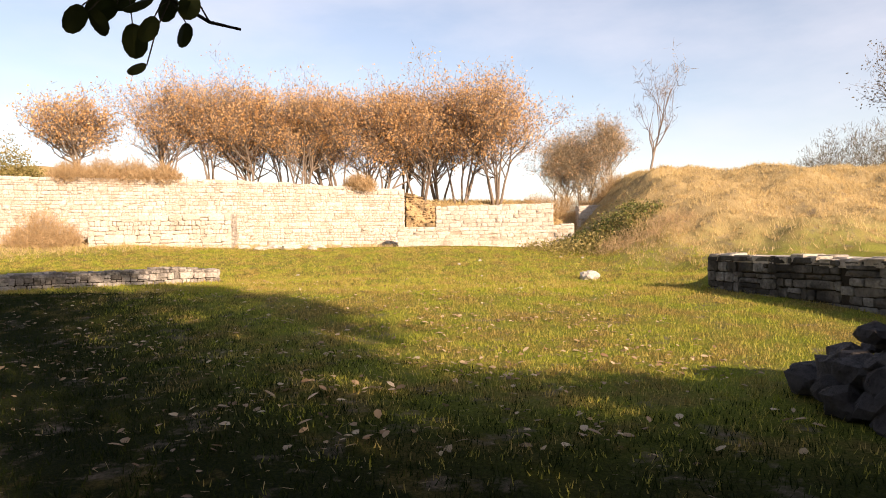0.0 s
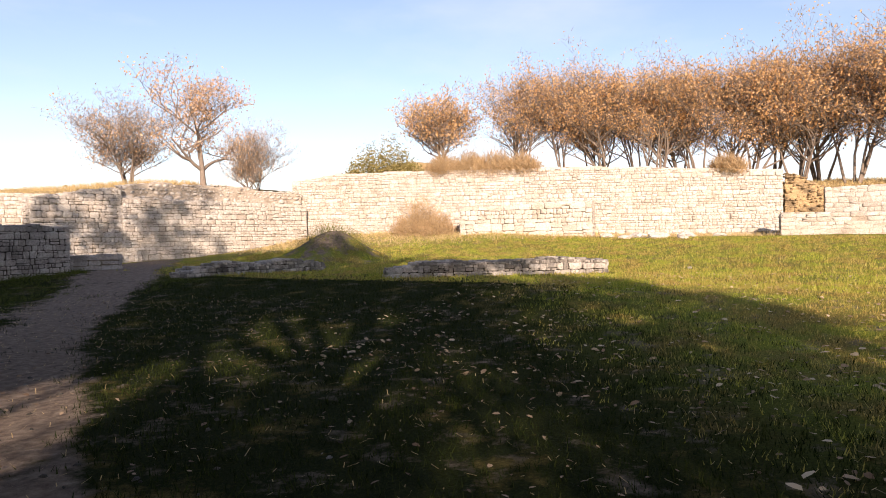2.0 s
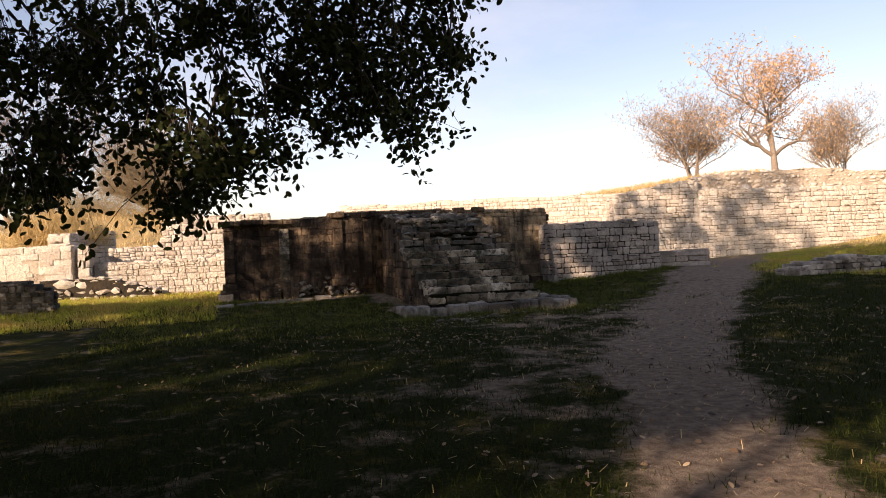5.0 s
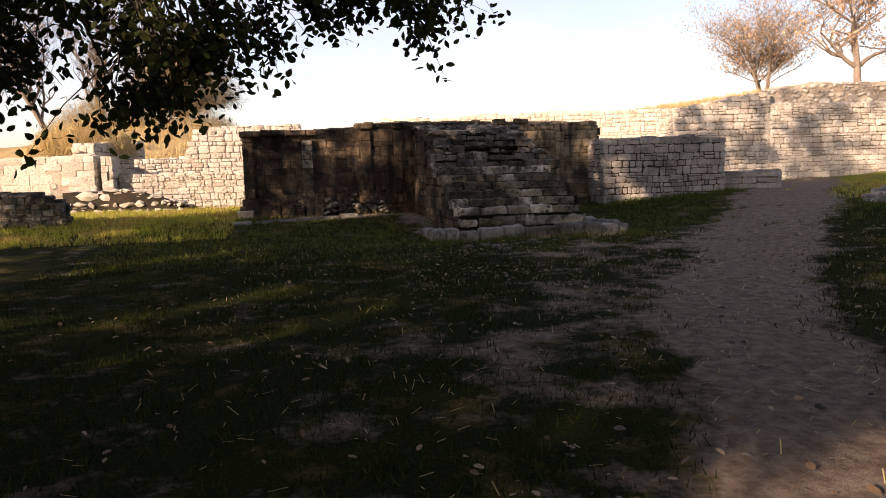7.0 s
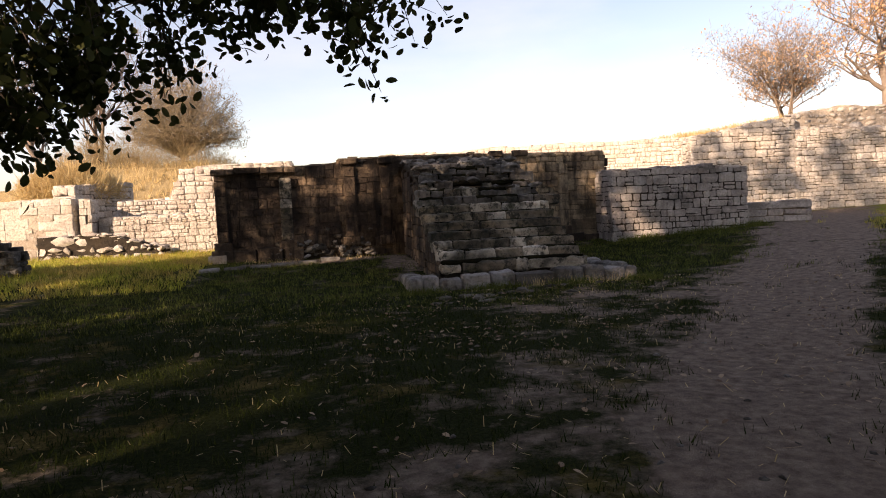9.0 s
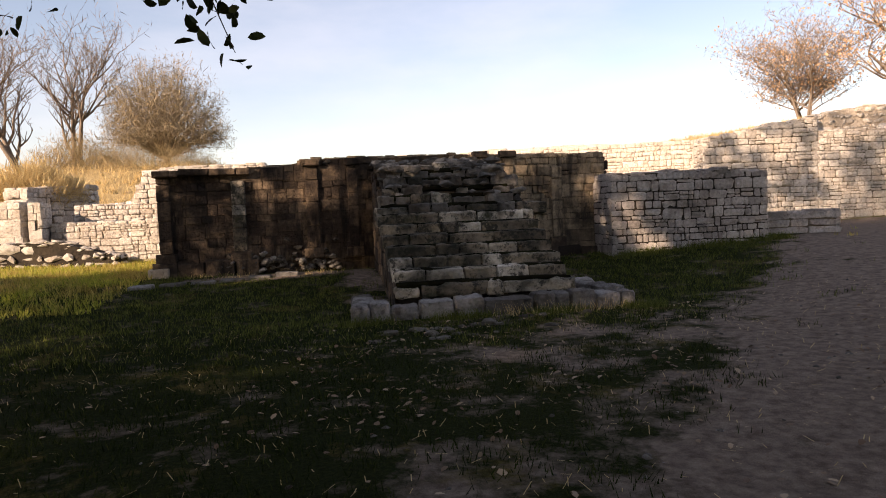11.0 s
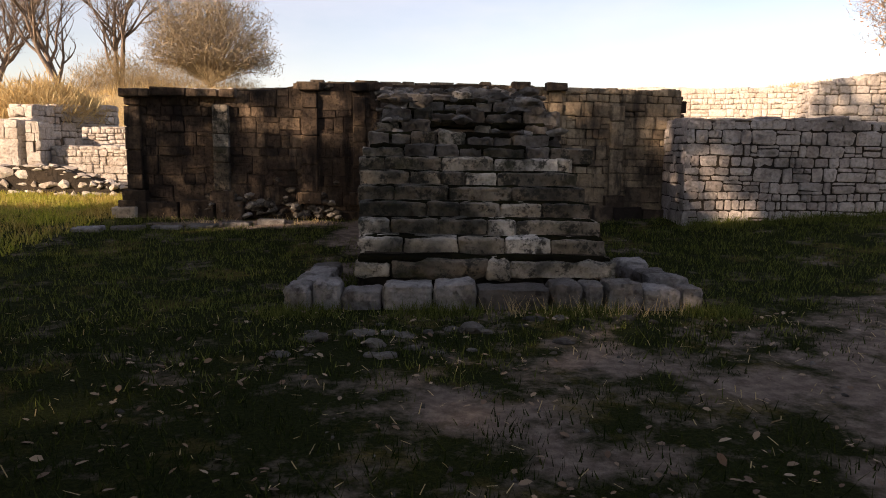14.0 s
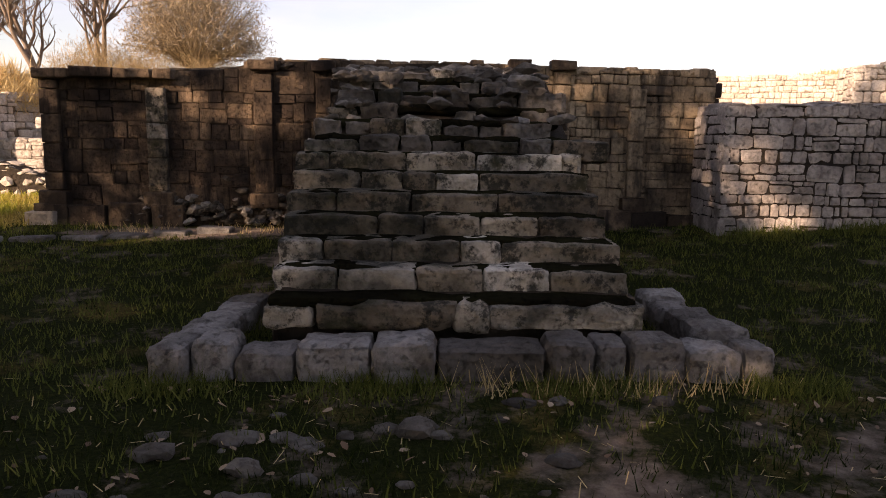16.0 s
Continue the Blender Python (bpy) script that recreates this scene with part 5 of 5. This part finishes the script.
def oak(label, x, y, height, seed, hang, per=16, spread_r=5.0, low=2.9, clumps=150, size=0.09, shape="leaf", keep=None):
    r = random.Random(seed)
    V, T = [], []
    root = new("oak_tree")
    tagged(root, label, "tree")
    root.location = (x, y, 0)
    z0 = g(x, y)
    pts = [Vector((0, 0, z0 - 0.3)), Vector((0.1, 0.05, z0 + 1.2)), Vector((0.05, 0.2, z0 + 2.4)), Vector((0.2, 0.1, z0 + height * 0.4))]
    tube(V, T, pts, [0.42, 0.33, 0.28, 0.22], 9)
    limbs = []
    for i in range(11):
        a = i * 2.4
        e = Vector((math.cos(a), math.sin(a), 0)) * spread_r * r.uniform(0.5, 0.75) + UP * (z0 + height * r.uniform(0.5, 0.9))
        s = pts[-1].lerp(pts[-2], r.random())
        m = s.lerp(e, 0.5) + Vector((r.gauss(0, 0.3), r.gauss(0, 0.3), 0.5))
        tube(V, T, [s, m, e], [0.14, 0.09, 0.03], 6)
        limbs += [m, e, m.lerp(e, 0.5)]
    tips = []
    for i in range(clumps):
        a, k = r.uniform(0, 6.28), math.sqrt(r.uniform(0.02, 1))
        rad = spread_r * k
        z = low + 0.6 + (height - low - 0.6) * r.random() * (0.3 + 0.7 * (1 - k ** 3))
        p = Vector((math.cos(a) * rad, math.sin(a) * rad, z0 + z))
        if (keep is None or keep(p.x + x, p.y + y, p.z)) and not in_gap(p + Vector((x, y, 0))):
            tips.append(p)
    tips += [Vector(h) - Vector((x, y, 0)) for h in hang]
    ends = []
    for t in tips:
        s = min(limbs, key=lambda q: (q - t).length)
        if (s - t).length > 0.9:
            s = t + ((s - t).normalized() + Vector((r.gauss(0, 0.5), r.gauss(0, 0.5), 0.5))).normalized() * 0.9
        m2 = s.lerp(t, 0.6) + Vector((r.gauss(0, 0.12), r.gauss(0, 0.12), 0.25))
        tube(V, T, [s, m2, t], [0.025, 0.014, 0.005], 4)
        for j in range(6):
            e = t + Vector((r.gauss(0, 0.3), r.gauss(0, 0.3), r.gauss(-0.05, 0.22)))
            tube(V, T, [m2.lerp(t, r.random()), m2.lerp(e, 0.6) + Vector((0, 0, 0.05)), e], [0.009, 0.006, 0.003], 3)
            ends += [e, e.lerp(t, 0.35), e.lerp(t, 0.7)]
    link("trunk", mesh_arrays("trunk", np.concatenate(V), np.concatenate(T), True), root, OAK_BARK)
    v, t = leaf_cloud(ends, per, size, 0.11, seed, shape, 0.5)
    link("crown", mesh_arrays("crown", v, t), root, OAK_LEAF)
    return root


hr = random.Random(77)
fringe = line((-8.0, 2.1), (-4.9, 1.75), (-4.2, 2.45), (-3.2, 2.68), (-2.75, 3.1), (-1.95, 2.55), (-1.5, 3.3), (-0.9, 4.6))
hang_a = []
for i in range(190):
    hx = hr.uniform(-8.0, -1.0)
    if hx < -4.6 and hr.random() < 0.42:
        continue
    hang_a.append((hx, hr.uniform(-5.5, -3.6), fringe(hx) + 0.22 + hr.random() ** 1.5 * 2.6))
oak("dark evergreen oak with low hanging leafy branches", -7.4, -5.2, 16.0, 201, hang_a, 6, 5.4, 3.2, 560, 0.105, keep=lambda x, y, z: z > 5.2 or x < -6)
oak("dark evergreen oak overhanging the start of the walk", -10.2, -20.2, 13.5, 202, [], 9, 6.6, 3.4, 520, 0.14, "flake")
oak("dark evergreen oak behind the walk", -11.5, -13.0, 15.0, 203, [], 9, 6.2, 1.9, 700, 0.14, "flake")
oak("dark evergreen oak behind the walk", -19.0, -21.0, 11.5, 204, [], 9, 5.2, 1.9, 330, 0.14, "flake")
oak("dark evergreen oak west of the walk", -13.5, -2.5, 9.0, 205, [], 9, 4.2, 1.9, 300, 0.14, "flake")

# Three more oaks, added out of view to shade the walk and the boulders.
oak("tall unseen evergreen oak added so its high crown darkens the walk", -8.2, -11.6, 12.5, 207, [], 9, 8.2, 5.2, 800, 0.15, "flake", keep=lambda x, y, z: z > 5.9 and y < -6.6)
oak("unseen evergreen oak added behind the start to shade the ground", -13.9, -27.5, 8.0, 208, [], 9, 2.4, 1.2, 170, 0.14, "flake")
oak("low unseen bushy oak added behind the start to shade the boulders", -5.6, -25.2, 2.7, 206, [], 8, 1.4, 0.9, 80, 0.13, "flake")


def twig(label, spots, stem):
    """A leafy twig that hangs alone into the view: oval leaves on short stalks."""
    root = new("oak_twig")
    tagged(root, label, "twig")
    base = Vector(stem[0])
    root.location = base
    r = random.Random(3)
    V, T = [], []
    tube(V, T, [Vector(p) - base for p in stem], [0.016, 0.012, 0.01, 0.009, 0.007][:len(stem)], 6)
    for y, z, size, lean in spots:
        c = Vector((-2.75 + r.uniform(-0.12, 0.12), y, z)) - base
        down = Vector((r.uniform(-0.2, 0.2), math.sin(lean), -math.cos(lean))).normalized()
        side = Vector((r.uniform(-0.5, 0.5), 1, 0)).cross(down).cross(down).normalized()
        up = side.cross(down)
        v = [c - up * size * 0.06]
        for k in range(12):
            w = 2 * math.pi * k / 12
            v.append(c + down * math.cos(w) * size * 0.5 + side * math.sin(w) * size * (0.36 + 0.03 * r.random()) + up * size * 0.05 * abs(math.sin(w)))
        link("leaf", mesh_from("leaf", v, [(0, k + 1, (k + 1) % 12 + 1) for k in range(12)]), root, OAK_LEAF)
        head = c - down * size * 0.5
        near = min((Vector(p) - base for p in stem), key=lambda p: (p - head).length)
        tube(V, T, [near, near.lerp(head, 0.5) + Vector((0, 0.01, 0.012)), head], [0.006, 0.005, 0.004], 4)
    link("stem", mesh_arrays("stem", np.concatenate(V), np.concatenate(T), True), root, OAK_BARK)
    return root


LEAVES = [(-17.14, 2.48, 0.15, 0.6), (-17.27, 2.45, 0.14, -0.7), (-17.37, 2.40, 0.17, 0.0), (-17.48, 2.43, 0.14, 0.5), (-17.62, 2.42, 0.13, 0.1), (-17.72, 2.50, 0.13, 0.4),
          (-17.22, 2.55, 0.16, 1.2), (-17.42, 2.56, 0.16, 1.3), (-17.55, 2.55, 0.15, 0.3), (-17.43, 2.24, 0.10, 1.3), (-17.32, 2.62, 0.16, 0.2), (-17.5, 2.66, 0.15, -0.6),
          (-17.64, 2.64, 0.14, 0.7), (-17.2, 2.66, 0.15, -0.3)]
STEM = [(-2.85, -17.1, 2.95), (-2.78, -17.4, 2.68), (-2.75, -17.58, 2.58), (-2.75, -17.77, 2.46), (-2.75, -17.92, 2.42)]
twig("dark oval-leaved twig hanging from the oak", LEAVES, STEM)


# ---- grass, litter and small stones ----
def blades(name, label, material, n, box, tall, wide, seed, keep):
    r = np.random.RandomState(seed)
    x, y = r.uniform(box[0], box[1], n), r.uniform(box[2], box[3], n)
    k = keep(x, y) > r.uniform(0, 1, n)
    x, y = x[k], y[k]
    m = 5
    x, y = np.repeat(x, m) + r.normal(0, 0.05, len(x) * m), np.repeat(y, m) + r.normal(0, 0.05, len(y) * m)
    z = heights(x, y) - 0.01
    n = len(x)
    h = r.uniform(tall[0], tall[1], n)
    a = r.uniform(0, 2 * np.pi, n)
    lean = h * r.uniform(0.1, 0.8, n)
    b = r.uniform(0, 2 * np.pi, n)
    w = wide * r.uniform(0.6, 1.3, n)
    base = np.stack([x, y, z], 1)
    side = np.stack([np.cos(a) * w, np.sin(a) * w, np.zeros(n)], 1)
    tip = base + np.stack([np.cos(b) * lean, np.sin(b) * lean, h], 1)
    v = np.stack([base - side, base + side, tip], 1).reshape(-1, 3)
    ob = link(name, mesh_arrays(name, v, np.arange(n * 3).reshape(-1, 3)), None, material)
    return tagged(ob, label, "grass", kind="stuff")


WORN = np.array([[trodden(x, y) for x in GX] for y in GY])
DRY = np.array([[dryness(x, y) for x in GX] for y in GY])


def sample(A, x, y):
    return A[np.clip(np.searchsorted(GY, y), 0, ny - 1), np.clip(np.searchsorted(GX, x), 0, nx - 1)]


def green(x, y):
    tuft = np.sin(x * 2.3 + 1.7 * np.sin(y * 1.1)) * np.sin(y * 1.9 + 1.3 * np.sin(x * 1.7)) + 0.6 * np.sin(x * 5.1 + y * 3.7) * np.sin(y * 4.3 - x * 2.9)
    return np.clip(1 - 1.5 * sample(WORN, x, y) + 0.42 * tuft - 0.05, 0, 1) * (1 - 0.85 * sample(DRY, x, y))


# The grass colours change over along the edge of the oaks' shade.
def open_field(x, y):
    k = np.clip((x * 0.6 - y * 0.8 - 12.5) / 4.0, 0, 1)
    return k * np.clip((x + 3) / 4.0, 0, 1)


def clear_of_stone(x, y):
    inside = ((x > -1.1) & (x < 2.85) & (y > -0.05) & (y < 0.4)) | ((x > -0.55) & (x < 2.15) & (y > 0.3)) | ((x > -5) & (x < 5) & (y > 5.8) & (y < 11))
    return np.where(inside, 0.0, 1.0)


# The first grass is coloured dark for the oaks' shade, the sunlit grasses brighter.
blades("grass", "short green grass round the oaks, coloured dark for their shade", SHADE_GRASS, 62000, (-7, 9, -22, 6.5), (0.025, 0.085), 0.005, 1, lambda x, y: green(x, y) * clear_of_stone(x, y) * (1 - open_field(x, y)) * np.where(y > -0.5, 0.3, 1.0))
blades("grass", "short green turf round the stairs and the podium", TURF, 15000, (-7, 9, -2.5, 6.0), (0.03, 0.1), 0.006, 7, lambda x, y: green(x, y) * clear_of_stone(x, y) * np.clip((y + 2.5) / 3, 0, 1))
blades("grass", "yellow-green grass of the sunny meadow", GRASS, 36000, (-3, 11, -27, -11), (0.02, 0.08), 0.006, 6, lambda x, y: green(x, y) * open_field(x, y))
blades("grass", "green meadow grass farther off", GRASS, 38000, (9, 27, -27, 8), (0.04, 0.12), 0.010, 2, green)
blades("grass", "green meadow grass west of the podium", GRASS, 7000, (-13, -5, 2, 12), (0.06, 0.17), 0.01, 3, green)
blades("dry_grass", "dry straw grass on the mound and terraces", STRAW, 48000, (14, 46, -42, 10), (0.06, 0.28), 0.012, 4, lambda x, y: sample(DRY, x, y))
blades("dry_grass", "dry straw grass north of the ruins", STRAW, 9000, (-16, 30, 12.6, 32), (0.15, 0.5), 0.014, 5, lambda x, y: sample(DRY, x, y) * clear_of_stone(x, y))


def litter(n, box, seed, material, size, label, name):
    r = np.random.RandomState(seed)
    x, y = r.uniform(box[0], box[1], n), r.uniform(box[2], box[3], n)
    drift = np.sin(x * 1.9 + 2.0 * np.sin(y * 0.8)) * np.sin(y * 1.6 + 1.5 * np.sin(x * 1.2)) + 0.5 * np.sin(x * 4.3 - y * 3.1)
    k = (clear_of_stone(x, y) > 0.5) & (drift > r.uniform(-0.9, 0.9, n))
    x, y = x[k], y[k]
    n = len(x)
    c = np.stack([x, y, heights(x, y) + r.uniform(0.01, 0.035, n)], 1)
    a = r.uniform(0, 6.28, n)
    s = size * r.uniform(0.5, 1.4, n)[:, None]
    u = np.stack([np.cos(a), np.sin(a), r.normal(0, 0.25, n)], 1)
    w = np.stack([-np.sin(a), np.cos(a), r.normal(0, 0.25, n)], 1)
    prof = ((0, 0), (0.3, 0.27), (0.72, 0.24), (1.0, 0.0), (0.72, -0.24), (0.3, -0.27))
    v = np.stack([c + u * s * p + w * s * q + np.array((0, 0, 1)) * s * 0.25 * abs(q) for p, q in prof], 1).reshape(-1, 3)
    t = (np.array([(0, 1, 5), (1, 2, 5), (2, 4, 5), (2, 3, 4)])[None] + np.arange(n)[:, None, None] * 6).reshape(-1, 3)
    return tagged(link(name, mesh_arrays(name, v, t), None, material), label, "leaf litter", kind="stuff")


litter(1100, (-2, 5, -4.5, -0.1), 13, LITTER, 0.05, "brown leaves drifted on the bare earth before the stairs", "leaf_litter")
litter(800, (-1.5, 6, -21.5, -16.5), 14, PALE_LITTER, 0.085, "large pale leaves drifted where the oak shade ends", "leaf_litter")
litter(3000, (-6, 6, -21, -3), 11, LITTER, 0.05, "dry brown fallen leaves scattered over the ground", "leaf_litter")
litter(3200, (1, 14, -22, -10), 12, PALE_LITTER, 0.075, "pale fallen leaves in the sunlit meadow", "leaf_litter")

pr = random.Random(5)
pebbles = Stones(None, "chunk", RUBBLE, RUBBLE, 0, "pebble", 3)
for i in range(420):
    x, y = pr.uniform(-3, 6), pr.uniform(-14, -0.2)
    s = pr.uniform(0.015, 0.05)
    a = pr.uniform(0, 6.28)
    pebbles.put(Vector((x, y, g(x, y) + s * 0.4)), Vector((math.cos(a), math.sin(a), 0)), -UP, Vector((-math.sin(a), math.cos(a), 0)), s * 1.5, s, s)
gravel = link("pebbles", mesh_arrays("pebbles", np.concatenate(pebbles.v), np.concatenate(pebbles.f)), None, RUBBLE)
tagged(gravel, "small grey stones lying about the path", "pebbles", kind="stuff")
for i, (x, y, s) in enumerate([(0.55, -0.75, 0.16), (-0.35, -0.85, 0.11), (-0.2, -1.15, 0.12), (-0.65, -1.0, 0.13), (0.2, -0.8, 0.07), (1.35, -0.35, 0.08), (1.95, -0.35, 0.09), (2.15, -0.45, 0.06),
                               (0.05, -0.95, 0.06), (1.0, -0.6, 0.05)]):
    rock("rock", "flat grey stone lying before the stair kerb", x, y, g(x, y) + s * 0.12, s * 0.72, s * 0.55, s * 0.36, 60 + i, RUBBLE)

sr = random.Random(23)
for i in range(16):
    x, y, s = sr.uniform(-0.9, 1.3), sr.uniform(-1.5, -0.3), sr.uniform(0.04, 0.12)
    rock("rock", "flat grey stone lying before the stair kerb", x, y, g(x, y) + s * 0.06, s * 0.85, s * 0.6, s * 0.28, 80 + i, RUBBLE)

# weeds at the foot of the kerb and wall, dry stalks and straw
blades("grass", "tufts of grass along the stair kerb", TURF, 900, (-1.4, 3.1, -0.3, -0.04), (0.04, 0.15), 0.005, 21, lambda x, y: 0.5 + 0.5 * np.sin(x * 5))
blades("grass", "grass growing between kerb and stairs", TURF, 1200, (-1.05, 2.75, 0.3, 1.6), (0.04, 0.12), 0.005, 22, lambda x, y: np.where((x < -0.5) | (x > 2.1) | (y < 0.36), 1.0, 0.12))
blades("dry_grass", "dry stalks at the foot of the kerb", STRAW, 45, (0.8, 2.6, -0.25, -0.03), (0.05, 0.2), 0.004, 23, lambda x, y: np.ones_like(x))
blades("grass", "tall weeds at the foot of the block wall", TURF, 700, (4.4, 8.4, 4.4, 4.92), (0.05, 0.2), 0.006, 24, lambda x, y: 0.6 + 0.4 * np.sin(x * 4))
blades("dry_grass", "dry weeds along the foot of the podium", STRAW, 80, (-4.6, -1.0, 5.2, 5.8), (0.04, 0.14), 0.005, 25, lambda x, y: 0.5 + 0.5 * np.sin(x * 3))


def straws(n, box, seed):
    r = np.random.RandomState(seed)
    x, y = r.uniform(box[0], box[1], n), r.uniform(box[2], box[3], n)
    k = clear_of_stone(x, y) > 0.5
    x, y = x[k], y[k]
    n = len(x)
    a, h = r.uniform(0, 6.28, n), 0.01 + 0.035 * r.uniform(0, 1, n) ** 2
    c = np.stack([x, y, heights(x, y) + r.uniform(0.008, 0.03, n)], 1)
    u = np.stack([np.cos(a) * h, np.sin(a) * h, r.normal(0, 0.012, n)], 1)
    w = np.stack([-np.sin(a), np.cos(a), np.zeros(n)], 1) * 0.0025
    v = np.stack([c - u - w, c - u + w, c + u + w, c + u - w], 1).reshape(-1, 3)
    t = (np.array([(0, 1, 2), (0, 2, 3)])[None] + np.arange(n)[:, None, None] * 4).reshape(-1, 3)
    return tagged(link("straw", mesh_arrays("straw", v, t), None, STRAW), "bits of pale straw and twigs strewn on the ground", "straw", kind="stuff")


straws(2200, (-4.5, 6, -9, 0.0), 31)
straws(1500, (-6, 3, -19, -9), 32)
# a line of footing slabs in the grass along the podium, and fallen blocks in the meadow
edge = new("footing_slabs")
edge.location = (-3.5, 4.9, 0)
tagged(edge, "worn pale footing slabs flush with the grass before the podium", "paving")
er = random.Random(44)
for i in range(6):
    k = i / 5.5
    px, py = -4.8 + 2.8 * k, 4.35 + 1.1 * k
    z = g(px, py)
    box_part("slab", edge, KERB_P, px + 3.5 - 0.24, px + 3.5 + 0.2, py - 4.9 - 0.13, py - 4.9 + 0.13 + er.uniform(0, 0.05), z - 0.1, z + 0.045 + er.uniform(0, 0.03), 700 + i, 0.02, "", 0.02)
for i, (dx, dy, k) in enumerate([(0, 0, 0.45), (0.9, -0.7, 0.35), (-0.5, 0.9, 0.3), (1.2, 0.8, 0.4), (0.4, 1.6, 0.3), (-0.9, -0.8, 0.22), (1.6, -1.5, 0.25)]):
    px, py = 27.2 + dx, -9.4 + dy * 1.6
    rock("rock", "pale fallen wall block lying in the dry grass", px, py, g(px, py) + k * 0.15, k * 0.9, k * 1.1, k * 0.45, 120 + i, PALE)
fr = random.Random(9)
for i in range(9):
    px, py = fr.uniform(8, 24), fr.uniform(-23, -12)
    k = fr.uniform(0.04, 0.09)
    rock("rock", "small pale stone lying in the meadow", px, py, g(px, py) + k * 0.2, k * 1.2, k, k * 0.6, 140 + i, PALE)
